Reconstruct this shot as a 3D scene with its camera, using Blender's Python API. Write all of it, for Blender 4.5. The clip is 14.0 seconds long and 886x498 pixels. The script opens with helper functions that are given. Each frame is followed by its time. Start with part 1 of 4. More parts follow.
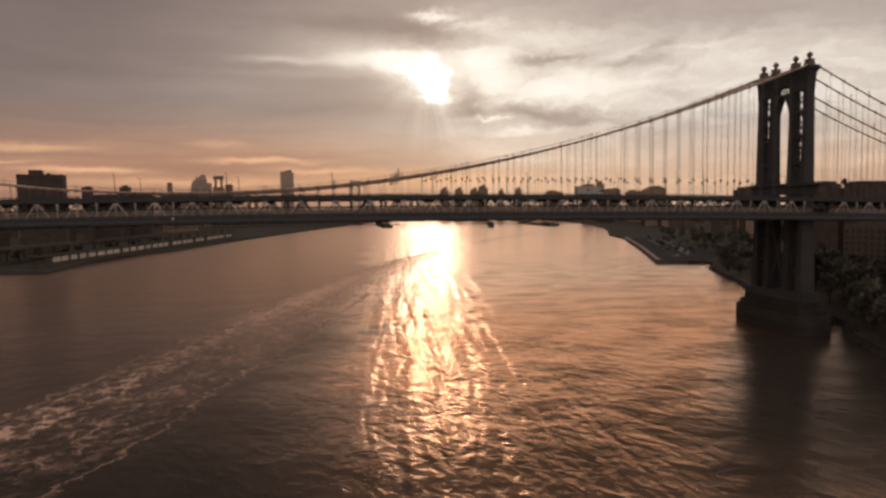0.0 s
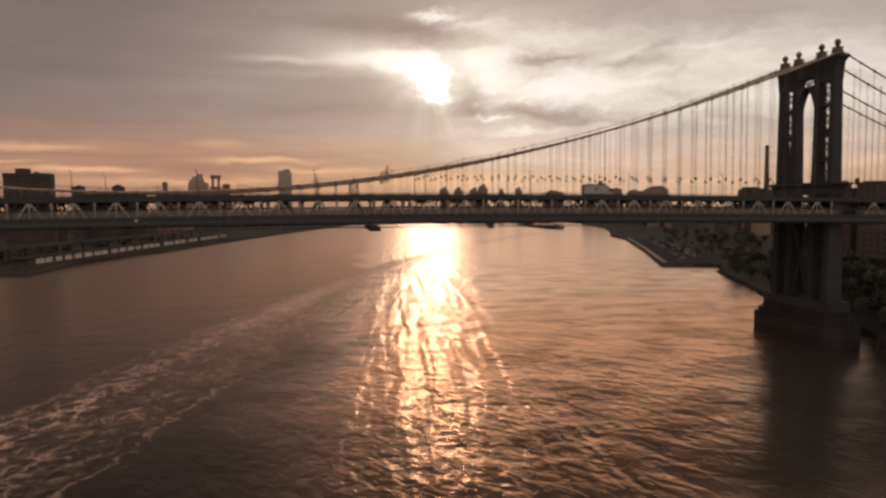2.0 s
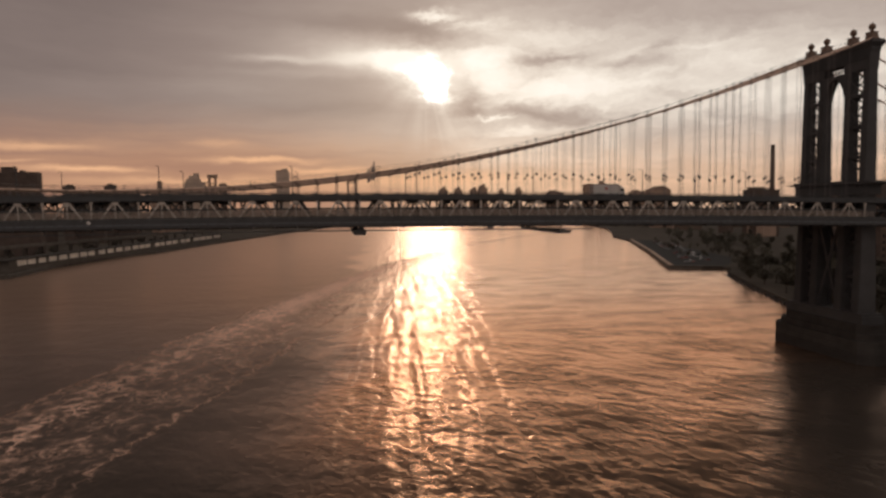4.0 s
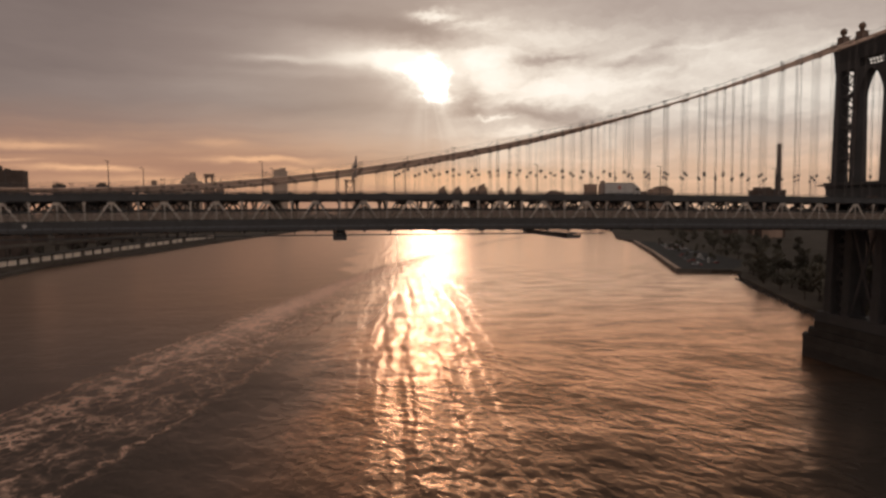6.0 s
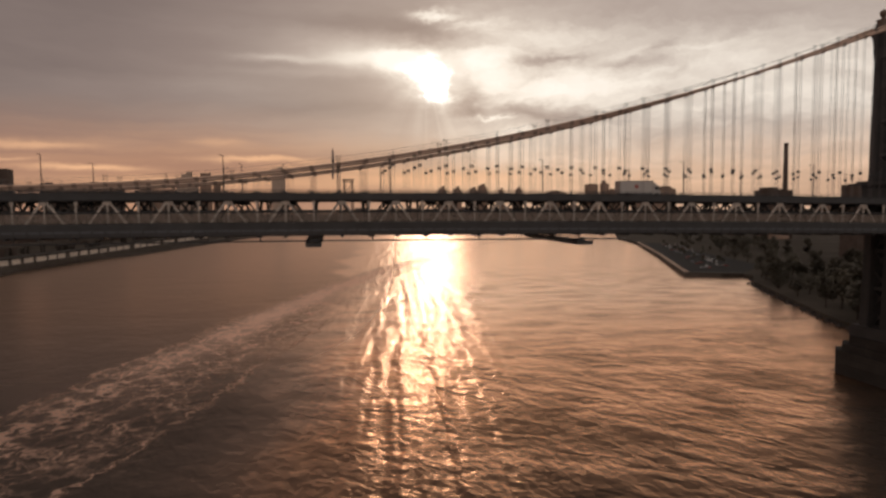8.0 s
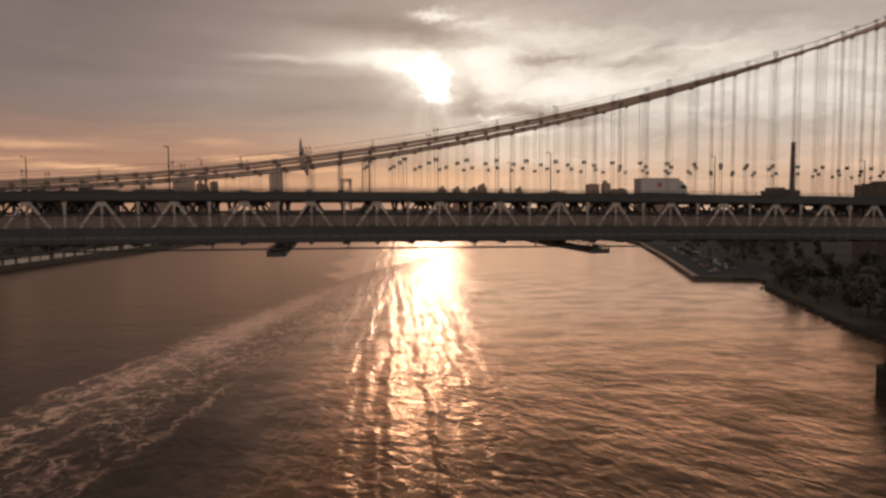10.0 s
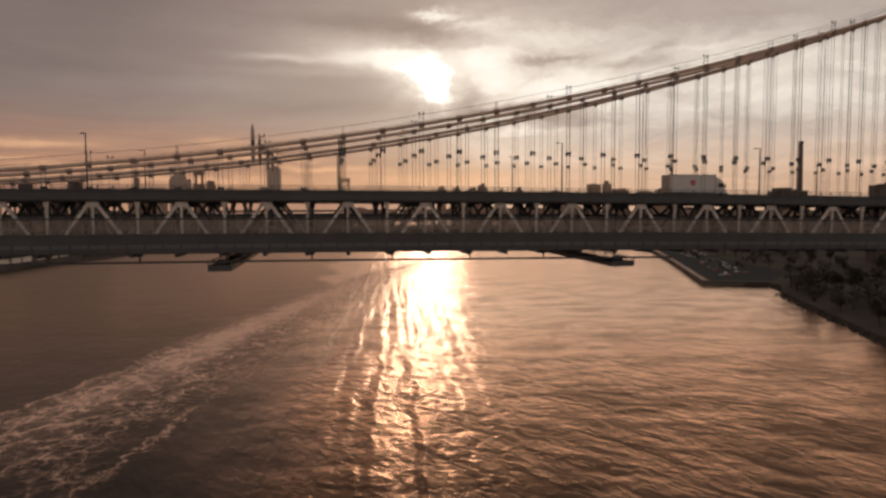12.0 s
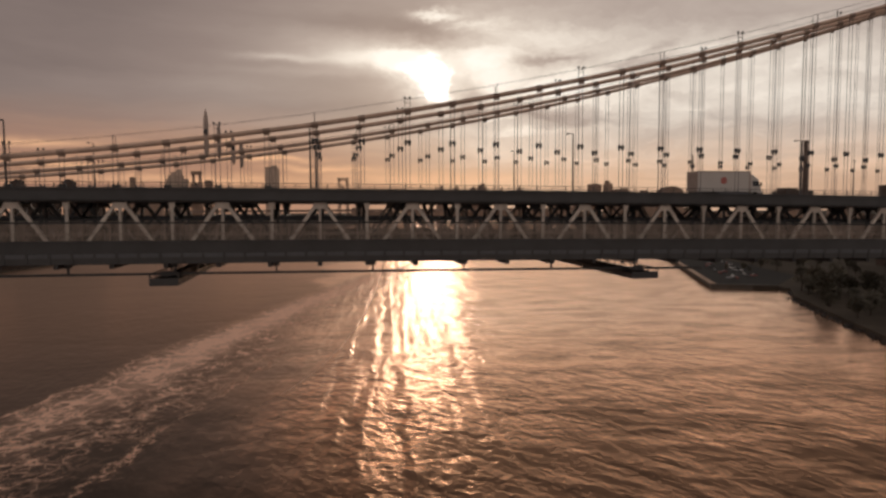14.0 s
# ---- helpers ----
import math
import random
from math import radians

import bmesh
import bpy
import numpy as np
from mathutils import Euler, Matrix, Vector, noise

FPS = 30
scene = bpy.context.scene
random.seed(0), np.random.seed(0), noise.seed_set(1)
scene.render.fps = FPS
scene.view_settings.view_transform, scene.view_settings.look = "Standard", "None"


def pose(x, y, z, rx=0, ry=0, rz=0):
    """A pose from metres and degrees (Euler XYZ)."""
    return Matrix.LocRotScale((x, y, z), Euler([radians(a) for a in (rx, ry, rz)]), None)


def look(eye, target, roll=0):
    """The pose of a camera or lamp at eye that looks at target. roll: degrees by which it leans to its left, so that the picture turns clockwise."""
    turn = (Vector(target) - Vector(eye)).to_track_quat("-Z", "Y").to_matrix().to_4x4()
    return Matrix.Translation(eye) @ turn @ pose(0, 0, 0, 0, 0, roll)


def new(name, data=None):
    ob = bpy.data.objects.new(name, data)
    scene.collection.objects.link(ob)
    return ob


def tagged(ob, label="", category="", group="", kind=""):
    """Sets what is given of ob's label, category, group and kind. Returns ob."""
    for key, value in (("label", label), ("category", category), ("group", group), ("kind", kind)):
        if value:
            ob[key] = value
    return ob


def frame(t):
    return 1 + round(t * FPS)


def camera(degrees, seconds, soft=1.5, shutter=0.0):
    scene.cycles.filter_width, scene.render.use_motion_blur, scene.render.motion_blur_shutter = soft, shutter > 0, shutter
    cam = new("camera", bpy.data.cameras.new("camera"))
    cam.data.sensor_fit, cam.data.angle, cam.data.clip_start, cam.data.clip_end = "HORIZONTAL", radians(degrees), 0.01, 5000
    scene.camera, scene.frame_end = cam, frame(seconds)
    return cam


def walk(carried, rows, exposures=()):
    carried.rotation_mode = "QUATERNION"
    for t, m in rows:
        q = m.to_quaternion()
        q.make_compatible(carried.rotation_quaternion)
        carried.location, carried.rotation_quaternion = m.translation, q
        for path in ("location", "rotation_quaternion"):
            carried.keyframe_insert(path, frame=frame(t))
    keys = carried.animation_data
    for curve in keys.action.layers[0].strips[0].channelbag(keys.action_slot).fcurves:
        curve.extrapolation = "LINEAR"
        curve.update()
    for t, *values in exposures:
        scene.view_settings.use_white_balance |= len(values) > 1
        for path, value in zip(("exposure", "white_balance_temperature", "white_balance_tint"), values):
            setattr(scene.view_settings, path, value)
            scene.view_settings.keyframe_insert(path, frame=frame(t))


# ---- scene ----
cam = camera(70.0, 14.0, soft=2.7)
ROWS = [
    (0.0, 43.96, -227.20, 50.49, 86.15, 0.87, -9.90),
    (0.5, 45.31, -222.29, 50.56, 86.15, 0.85, -9.90),
    (1.0, 46.60, -217.59, 50.63, 86.14, 0.83, -9.90),
    (1.5, 47.91, -212.85, 50.69, 86.14, 0.81, -9.90),
    (2.0, 49.23, -208.03, 50.76, 86.14, 0.79, -9.90),
    (2.5, 50.56, -203.18, 50.83, 86.14, 0.77, -9.91),
    (3.0, 51.90, -198.25, 50.89, 86.14, 0.75, -9.91),
    (5.5, 58.76, -173.07, 51.24, 86.12, 0.64, -9.91),
    (6.0, 60.17, -167.86, 51.31, 86.12, 0.61, -9.91),
    (6.5, 61.53, -162.84, 51.38, 86.12, 0.59, -9.91),
    (7.0, 62.92, -157.71, 51.45, 86.12, 0.57, -9.91),
    (7.5, 64.30, -152.60, 51.52, 86.12, 0.55, -9.91),
    (8.0, 65.67, -147.49, 51.58, 86.11, 0.53, -9.91),
    (10.5, 72.54, -121.90, 51.93, 86.10, 0.42, -9.91),
    (11.0, 73.93, -116.70, 51.99, 86.10, 0.39, -9.91),
    (11.5, 75.32, -111.51, 52.06, 86.10, 0.37, -9.91),
    (12.0, 76.69, -106.36, 52.13, 86.10, 0.35, -9.91),
    (12.5, 78.01, -101.39, 52.20, 86.09, 0.33, -9.91),
    (13.0, 79.08, -97.36, 52.25, 86.09, 0.31, -9.91),
    (13.5, 79.84, -94.51, 52.29, 86.09, 0.30, -9.91),
    (14.0, 80.33, -92.67, 52.31, 86.09, 0.29, -9.91),
]
walk(cam, [(t, pose(x, y, z, rx, ry, rz)) for t, x, y, z, rx, ry, rz in ROWS])

# ---- sky and sun ----
SUN_AZ, SUN_EL = radians(8.45), radians(11.2)   # azimuth from +Y towards +X


class Nodes:
    """Short hand for node trees."""

    def __init__(self, tree):
        self.t = tree

    def put(self, kind, **sets):
        n = self.t.nodes.new(kind)
        for k, v in sets.items():
            if k == "op":
                n.operation = v
            elif k == "dims":
                n.noise_dimensions = v
            elif k == "blend":
                n.blend_type = v
            elif k == "dtype":
                n.data_type = v
        return n

    def plug(self, socket, v):
        if isinstance(v, bpy.types.NodeSocket):
            self.t.links.new(v, socket)
        else:
            socket.default_value = v

    def m(self, op, a, b=0.0, c=0.0, clamp=False):
        n = self.put("ShaderNodeMath", op=op)
        n.use_clamp = clamp
        for s, v in zip(n.inputs, (a, b, c)):
            self.plug(s, v)
        return n.outputs[0]

    def noise(self, vec, scale, detail=4.0, rough=0.55, dist=0.0):
        n = self.put("ShaderNodeTexNoise")
        if vec is not None:
            self.plug(n.inputs["Vector"], vec)
        self.plug(n.inputs["Scale"], scale)
        n.inputs["Detail"].default_value = detail
        n.inputs["Roughness"].default_value = rough
        n.inputs["Distortion"].default_value = dist
        return n.outputs["Fac"]

    def xyz(self, x, y, z):
        n = self.put("ShaderNodeCombineXYZ")
        for s, v in zip(n.inputs, (x, y, z)):
            self.plug(s, v)
        return n.outputs[0]

    def split(self, v):
        n = self.put("ShaderNodeSeparateXYZ")
        self.plug(n.inputs[0], v)
        return n.outputs

    def ramp(self, fac, stops, smooth=False):
        n = self.put("ShaderNodeValToRGB")
        r = n.color_ramp
        if smooth:
            r.interpolation = "EASE"
        while len(r.elements) < len(stops):
            r.elements.new(0.5)
        for e, (p, c) in zip(r.elements, stops):
            e.position = p
            e.color = (*c, 1.0) if len(c) == 3 else c
        self.plug(n.inputs[0], fac)
        return n.outputs[0]

    def mix(self, fac, a, b, blend="MIX"):
        n = self.put("ShaderNodeMix", dtype="RGBA", blend=blend)
        self.plug(n.inputs[0], fac)
        self.plug(n.inputs[6], a if isinstance(a, bpy.types.NodeSocket) else (*a, 1.0))
        self.plug(n.inputs[7], b if isinstance(b, bpy.types.NodeSocket) else (*b, 1.0))
        return n.outputs[2]

    def steps(self, x, lo, hi):
        n = self.put("ShaderNodeMapRange")
        n.interpolation_type = "SMOOTHSTEP"
        for s, v in zip(n.inputs, (x, lo, hi, 0.0, 1.0)):
            self.plug(s, v)
        return n.outputs[0]

    def bell(self, u, v, cu, cv, su, sv):
        """A soft round spot of height 1 round (cu, cv)."""
        a = self.m("MULTIPLY", self.m("SUBTRACT", u, cu), 1.0 / su)
        b = self.m("MULTIPLY", self.m("SUBTRACT", v, cv), 1.0 / sv)
        q = self.m("ADD", self.m("MULTIPLY", a, a), self.m("MULTIPLY", b, b))
        return self.m("POWER", 2.718, self.m("MULTIPLY", q, -1.0))


def build_sky():
    world = bpy.data.worlds.new("sunrise_sky")
    scene.world = world
    world.use_nodes = True
    tree = world.node_tree
    tree.nodes.clear()
    k = Nodes(tree)
    d = k.put("ShaderNodeTexCoord").outputs["Generated"]
    x, y, z = k.split(d)
    u0 = k.m("SUBTRACT", k.m("MULTIPLY", k.m("ARCTAN2", x, y), 57.296), math.degrees(SUN_AZ))
    v0 = k.m("MULTIPLY", k.m("ARCSINE", z), 57.296)
    # warped copy of the sky's own coordinates, so that cloud edges fray
    w1 = k.m("SUBTRACT", k.noise(k.xyz(k.m("MULTIPLY", u0, 0.10), k.m("MULTIPLY", v0, 0.26), 3.1), 1.0, 6.0, 0.58), 0.5)
    w2 = k.m("SUBTRACT", k.noise(k.xyz(k.m("MULTIPLY", u0, 0.13), k.m("MULTIPLY", v0, 0.34), 9.7), 1.0, 6.0, 0.58), 0.5)
    w3 = k.m("SUBTRACT", k.noise(k.xyz(k.m("MULTIPLY", u0, 0.5), k.m("MULTIPLY", v0, 0.8), 5.3), 1.0, 6.0, 0.62), 0.5)
    w4 = k.m("SUBTRACT", k.noise(k.xyz(k.m("MULTIPLY", u0, 0.5), k.m("MULTIPLY", v0, 0.9), 1.3), 1.0, 6.0, 0.62), 0.5)
    puffy = k.m("ADD", 0.35, k.m("MULTIPLY", k.steps(u0, -9.0, 3.0), 0.65))
    u = k.m("ADD", u0, k.m("ADD", k.m("MULTIPLY", w1, 3.4), k.m("MULTIPLY", k.m("MULTIPLY", w3, puffy), 3.4)))
    v = k.m("ADD", v0, k.m("ADD", k.m("MULTIPLY", w2, 1.2), k.m("MULTIPLY", k.m("MULTIPLY", w4, puffy), 1.9)))
    # clear air behind the clouds
    sky = k.put("ShaderNodeTexSky")
    sky.sky_type = "NISHITA"
    sky.sun_disc = False
    sky.sun_elevation = SUN_EL
    sky.sun_rotation = SUN_AZ
    sky.dust_density = 3.0
    # how much light comes through the cloud deck: a thin bright half, a thick grey half, rifts and banks
    # (azimuth from the sun, elevation, half widths, strength)
    SPOTS = (
        (0.0, 11.5, 4.6, 3.0, 0.30), (0.0, 11.5, 1.7, 1.5, 0.55), (-2.2, 12.6, 1.8, 0.75, 0.7), (0.9, 9.9, 1.2, 1.2, 0.45),
        (-5.5, 12.9, 4.6, 0.85, 0.38), (-7.5, 13.2, 7.0, 1.3, 0.12), (-13.0, 12.7, 3.2, 0.35, 0.22), (-10.0, 11.5, 7.0, 0.45, 0.10), (-7.5, 14.2, 6.0, 0.6, 0.07),
        (-6.0, 15.6, 7.0, 0.8, -0.07), (-9.0, 8.6, 9.0, 1.3, -0.07), (-28.0, 11.0, 7.0, 0.9, -0.04),
        (1.0, 16.4, 1.9, 0.40, 0.55), (3.9, 15.5, 1.8, 0.35, 0.25), (-0.8, 14.9, 2.6, 0.9, -0.10), (4.2, 14.2, 2.4, 0.7, -0.12),
        (5.2, 12.4, 2.2, 1.5, 0.34), (12.5, 10.2, 5.5, 1.1, 0.34), (6.5, 10.6, 2.0, 0.9, 0.18),
        (10.5, 12.6, 3.8, 0.42, -0.28), (17.5, 11.9, 3.2, 0.5, -0.22), (20.0, 13.0, 1.4, 0.6, -0.18), (13.0, 14.6, 4.0, 0.5, 0.10),
        (3.9, 9.0, 1.7, 1.4, -0.27), (8.0, 8.2, 4.5, 0.8, -0.26), (13.0, 7.6, 4.0, 0.7, -0.20), (5.9, 7.75, 2.3, 0.22, 0.38), (8.5, 6.5, 3.4, 0.35, 0.22),
        (-6.0, 6.6, 6.0, 1.2, 0.03), (26.0, 9.0, 9.0, 1.6, 0.08), (22.0, 5.8, 14.0, 2.2, -0.14), (-34.0, 32.0, 30.0, 16.0, -0.3))
    light = k.m("ADD", k.m("ADD", 0.075, k.m("MULTIPLY", k.steps(u0, -38.0, -4.0), 0.185)), k.m("MULTIPLY", k.m("SUBTRACT", k.noise(k.xyz(k.m("MULTIPLY", u, 0.045), k.m("MULTIPLY", v, 0.26), 0.7), 1.0, 5.0, 0.55, 0.3), 0.5), 0.26))
    # the thin deck to the right of the sun, under a grey bank that comes down further right
    edge = k.m("SUBTRACT", v, k.m("SUBTRACT", 18.7, k.m("MULTIPLY", u, 0.15)))
    thin = k.m("MULTIPLY", k.steps(u, -1.0, 6.5), k.m("SUBTRACT", 1.0, k.m("MULTIPLY", k.steps(edge, -3.6, 0.8), 0.74)))
    puffs = k.m("SUBTRACT", k.noise(k.xyz(k.m("MULTIPLY", u, 0.15), k.m("MULTIPLY", v, 0.5), 6.1), 1.0, 7.0, 0.64, 0.5), 0.5)
    light = k.m("ADD", light, k.m("MULTIPLY", thin, k.m("ADD", 0.37, k.m("MULTIPLY", puffs, 0.72))))
    for cu, cv, su, sv, a in SPOTS:
        light = k.m("ADD", light, k.m("MULTIPLY", k.bell(u, v, cu, cv, su, sv), a))
    # sunbeams fanning out below the rift
    turn = k.m("ARCTAN2", k.m("SUBTRACT", v0, 12.5), u0)
    beam = k.m("SUBTRACT", k.noise(k.xyz(k.m("MULTIPLY", turn, 3.2), 0.0, 2.2), 1.0, 3.0, 0.6), 0.36)
    light = k.m("ADD", light, k.m("MULTIPLY", k.m("MULTIPLY", beam, k.bell(u0, v0, 1.0, 7.4, 4.0, 3.2)), 0.55))
    col = k.ramp(k.m("MULTIPLY", k.m("ADD", light, 0.25), 0.8), [
        (0.0, (0.085, 0.068, 0.066)), (0.2, (0.165, 0.130, 0.123)), (0.30, (0.225, 0.178, 0.165)), (0.48, (0.375, 0.315, 0.285)), (0.68, (0.58, 0.52, 0.465)),
        (0.84, (0.77, 0.715, 0.645)), (1.0, (0.86, 0.82, 0.765))])
    # warm band over the horizon, deeper on the grey side, with long thin streaks
    sv0 = k.m("ADD", v0, k.m("ADD", k.m("MULTIPLY", w2, 1.6), k.m("MULTIPLY", w4, 0.5)))
    st = k.noise(k.xyz(k.m("MULTIPLY", u0, 0.05), k.m("MULTIPLY", sv0, 0.8), 4.4), 1.0, 5.0, 0.55, 0.15)
    warm = k.mix(k.steps(st, 0.36, 0.72), (0.325, 0.178, 0.124), (0.44, 0.243, 0.151))
    warm = k.mix(k.steps(u0, -14.0, 10.0), warm, k.mix(k.steps(st, 0.36, 0.72), (0.50, 0.325, 0.222), (0.65, 0.43, 0.29)))
    low = k.m("SUBTRACT", 1.0, k.steps(k.m("ADD", v, k.m("MULTIPLY", k.steps(u0, -18.0, 4.0), 1.8)), 3.0, 9.6))
    col = k.mix(k.m("MULTIPLY", low, 0.95), col, warm)
    streaks = 0.0
    for cu, cv, su, sv, a in ((-31.0, 5.0, 4.0, 0.26, 0.6), (-28.0, 3.15, 3.6, 0.24, 0.9), (-33.0, 3.7, 2.5, 0.15, 0.5), (-14.5, 4.05, 4.6, 0.24, 0.8), (-9.0, 3.3, 4.5, 0.28, 0.6), (-17.5, 5.4, 2.2, 0.35, 0.35), (-21.0, 2.2, 9.0, 0.4, 0.5), (1.0, 2.4, 10.0, 0.8, 0.5)):
        streaks = k.m("ADD", streaks, k.m("MULTIPLY", k.bell(u, sv0, cu, cv, su, sv), a))
    col = k.mix(k.m("MINIMUM", streaks, 1.0), col, (0.76, 0.44, 0.255))
    # the cloud deck thickens overhead
    col = k.mix(k.m("MULTIPLY", k.steps(v0, 17.5, 36.0), 0.85), col, (0.075, 0.064, 0.060))
    # the half of the sky away from the sun is dimmer and greyer
    back = k.steps(k.m("ABSOLUTE", u0), 40.0, 120.0)
    col = k.mix(back, col, (0.34, 0.295, 0.275))
    core = k.m("ADD", k.m("MULTIPLY", k.bell(u, v, -0.8, 11.9, 0.8, 0.4), 0.08), k.bell(u, v, 0.55, 11.0, 0.7, 0.9))
    col = k.mix(1.0, col, k.mix(core, (0.0, 0.0, 0.0), (16.5, 16.8, 17.8)), "ADD")
    col = k.mix(1.0, col, k.mix(1.0, sky.outputs[0], (0.0012, 0.0011, 0.0010), "MULTIPLY"), "ADD")
    col = k.mix(1.0, col, (1.03, 1.0, 0.97), "MULTIPLY")
    bg = k.put("ShaderNodeBackground")
    k.plug(bg.inputs[0], col)
    bg.inputs[1].default_value = 1.16
    out = k.put("ShaderNodeOutputWorld")
    tree.links.new(bg.outputs[0], out.inputs[0])


build_sky()
sun = new("sun", bpy.data.lights.new("sun", "SUN"))
sun.data.energy, sun.data.angle, sun.data.color = 0.09, radians(6.0), (1.0, 0.80, 0.64)
sun.matrix_world = look((math.sin(SUN_AZ) * math.cos(SUN_EL) * 900, math.cos(SUN_AZ) * math.cos(SUN_EL) * 900, math.sin(SUN_EL) * 900), (0, 0, 0))

# ---- materials ----


def plain(name, colour, rough=0.7, metal=0.0, vary=0.25, scale=0.6, bump=0.0, spec=0.5, streak=1.0):
    """A worn surface: two scales of colour variation, by place and by object."""
    mat = bpy.data.materials.new(name)
    mat.use_nodes = True
    k = Nodes(mat.node_tree)
    b = mat.node_tree.nodes["Principled BSDF"]
    p = k.put("ShaderNodeTexCoord").outputs["Object"]
    if streak != 1.0:
        x, y, z = k.split(p)
        p = k.xyz(x, y, k.m("MULTIPLY", z, streak))
    big = k.noise(p, scale, 5.0, 0.6)
    fine = k.noise(p, scale * 9.0, 3.0, 0.6)
    own = k.put("ShaderNodeObjectInfo").outputs["Random"]
    f = k.m("ADD", k.m("MULTIPLY", big, 0.6), k.m("ADD", k.m("MULTIPLY", fine, 0.25), k.m("MULTIPLY", own, 0.15)))
    lo = tuple(c * (1 - vary) for c in colour)
    hi = tuple(min(1.0, c * (1 + vary)) for c in colour)
    k.plug(b.inputs["Base Color"], k.ramp(f, [(0.3, lo), (0.7, hi)]))
    b.inputs["Metallic"].default_value = metal
    b.inputs["Specular IOR Level"].default_value = spec
    k.plug(b.inputs["Roughness"], k.m("ADD", rough - 0.1, k.m("MULTIPLY", fine, 0.2)))
    if bump:
        n = k.put("ShaderNodeBump")
        n.inputs["Strength"].default_value = bump
        n.inputs["Distance"].default_value = 0.1
        k.plug(n.inputs["Height"], fine)
        k.plug(b.inputs["Normal"], n.outputs[0])
    return mat


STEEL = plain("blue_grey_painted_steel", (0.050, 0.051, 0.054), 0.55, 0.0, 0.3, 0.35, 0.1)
# lit copy of the steel paint, for trusses that catch the open sky
STEEL_SKYLIT = plain("skylit_steel_paint", (0.56, 0.50, 0.44), 0.55, 0.0, 0.3, 0.5, 0.1)
STEEL_TOWER = plain("tower_steel_paint", (0.064, 0.062, 0.063), 0.65, 0.0, 0.3, 0.15, 0.1, spec=0.2)
STEEL_MID = plain("grey_steel_paint", (0.085, 0.09, 0.10), 0.5, 0.0, 0.25, 0.4, 0.1)
WHITE = plain("white_vehicle_paint", (0.55, 0.52, 0.49), 0.5, 0.0, 0.06, 0.8)
RED = plain("red_paint", (0.45, 0.14, 0.12), 0.5)
GLASS = plain("dark_window_glass", (0.03, 0.03, 0.035), 0.12)
RUBBER = plain("black_rubber", (0.02, 0.02, 0.02), 0.9)
FENCE_STEEL = plain("rusty_galvanised_fence", (0.32, 0.26, 0.22), 0.6, 0.1, 0.25, 0.4)
LEAF = plain("dark_foliage", (0.088, 0.079, 0.058), 0.7, 0.0, 0.5, 0.25)
BARK = plain("bark", (0.06, 0.045, 0.035), 0.9)
CONCRETE_DARK = plain("sooty_concrete", (0.115, 0.10, 0.087), 0.9, 0.0, 0.35, 0.15, 0.2, spec=0.12)
DARK_BRICK = plain("sooty_brick", (0.11, 0.083, 0.071), 0.9, 0.0, 0.3, 0.2, spec=0.12)
# pale stone, lightened further to put distance haze in its colour
PALE_HAZY_STONE = plain("pale_hazy_cladding", (0.50, 0.38, 0.30), 0.8, 0.0, 0.25, 0.06)
ROOF = plain("roofing_felt", (0.06, 0.055, 0.05), 0.9, spec=0.12)
FERRY_HULL = plain("dark_hull_paint", (0.05, 0.05, 0.06), 0.5)
FERRY_TOP = plain("grey_cabin_paint", (0.13, 0.11, 0.10), 0.5, 0.0, 0.1)
SHEETING = plain("weathered_grey_sheeting", (0.40, 0.32, 0.28), 0.7, 0.0, 0.2, 1.5)
CABLE = plain("wrapped_cable_paint", (0.60, 0.43, 0.335), 0.6, 0.0, 0.25, 0.5)
BAND = plain("sooty_cable_band", (0.30, 0.22, 0.175), 0.6, 0.0, 0.3, 0.8)
ROPE = plain("galvanised_rope", (0.18, 0.155, 0.15), 0.5, 0.2, 0.2, 0.3)
COPPER = plain("weathered_copper", (0.17, 0.11, 0.08), 0.45, 0.4, 0.3, 0.8)
GRANITE = plain("granite_masonry", (0.060, 0.054, 0.050), 0.85, 0.0, 0.35, 0.25, 0.4, spec=0.12)
CONCRETE = plain("stained_concrete", (0.12, 0.11, 0.10), 0.85, 0.0, 0.3, 0.2, 0.2, spec=0.12)
ASPHALT = plain("asphalt", (0.03, 0.03, 0.03), 0.9, 0.0, 0.3, 0.3, spec=0.12)
EARTH = plain("dark_ground", (0.062, 0.052, 0.042), 0.95, 0.0, 0.5, 0.03, 0.2, spec=0.12)
BRICK = plain("brown_brick", (0.14, 0.105, 0.085), 0.9, 0.0, 0.35, 0.3, spec=0.12)
# steel made paler and pinker for the haze in front of it
HAZY_STEEL = plain("hazy_bridge_steel", (0.26, 0.19, 0.155), 0.7, 0.0, 0.2, 0.1, spec=0.2)
COPING = plain("sandy_stone_coping", (0.42, 0.31, 0.235), 0.8, 0.0, 0.3, 0.2, 0.2, spec=0.2)
PALE_WALL = plain("pale_shed_wall", (0.72, 0.64, 0.55), 0.8, 0.0, 0.25, 0.12)
# masonry colour raised to carry the haze over the far skyline
HAZY_WALL = plain("hazy_masonry", (0.34, 0.24, 0.185), 0.9, 0.0, 0.3, 0.05, spec=0.12)


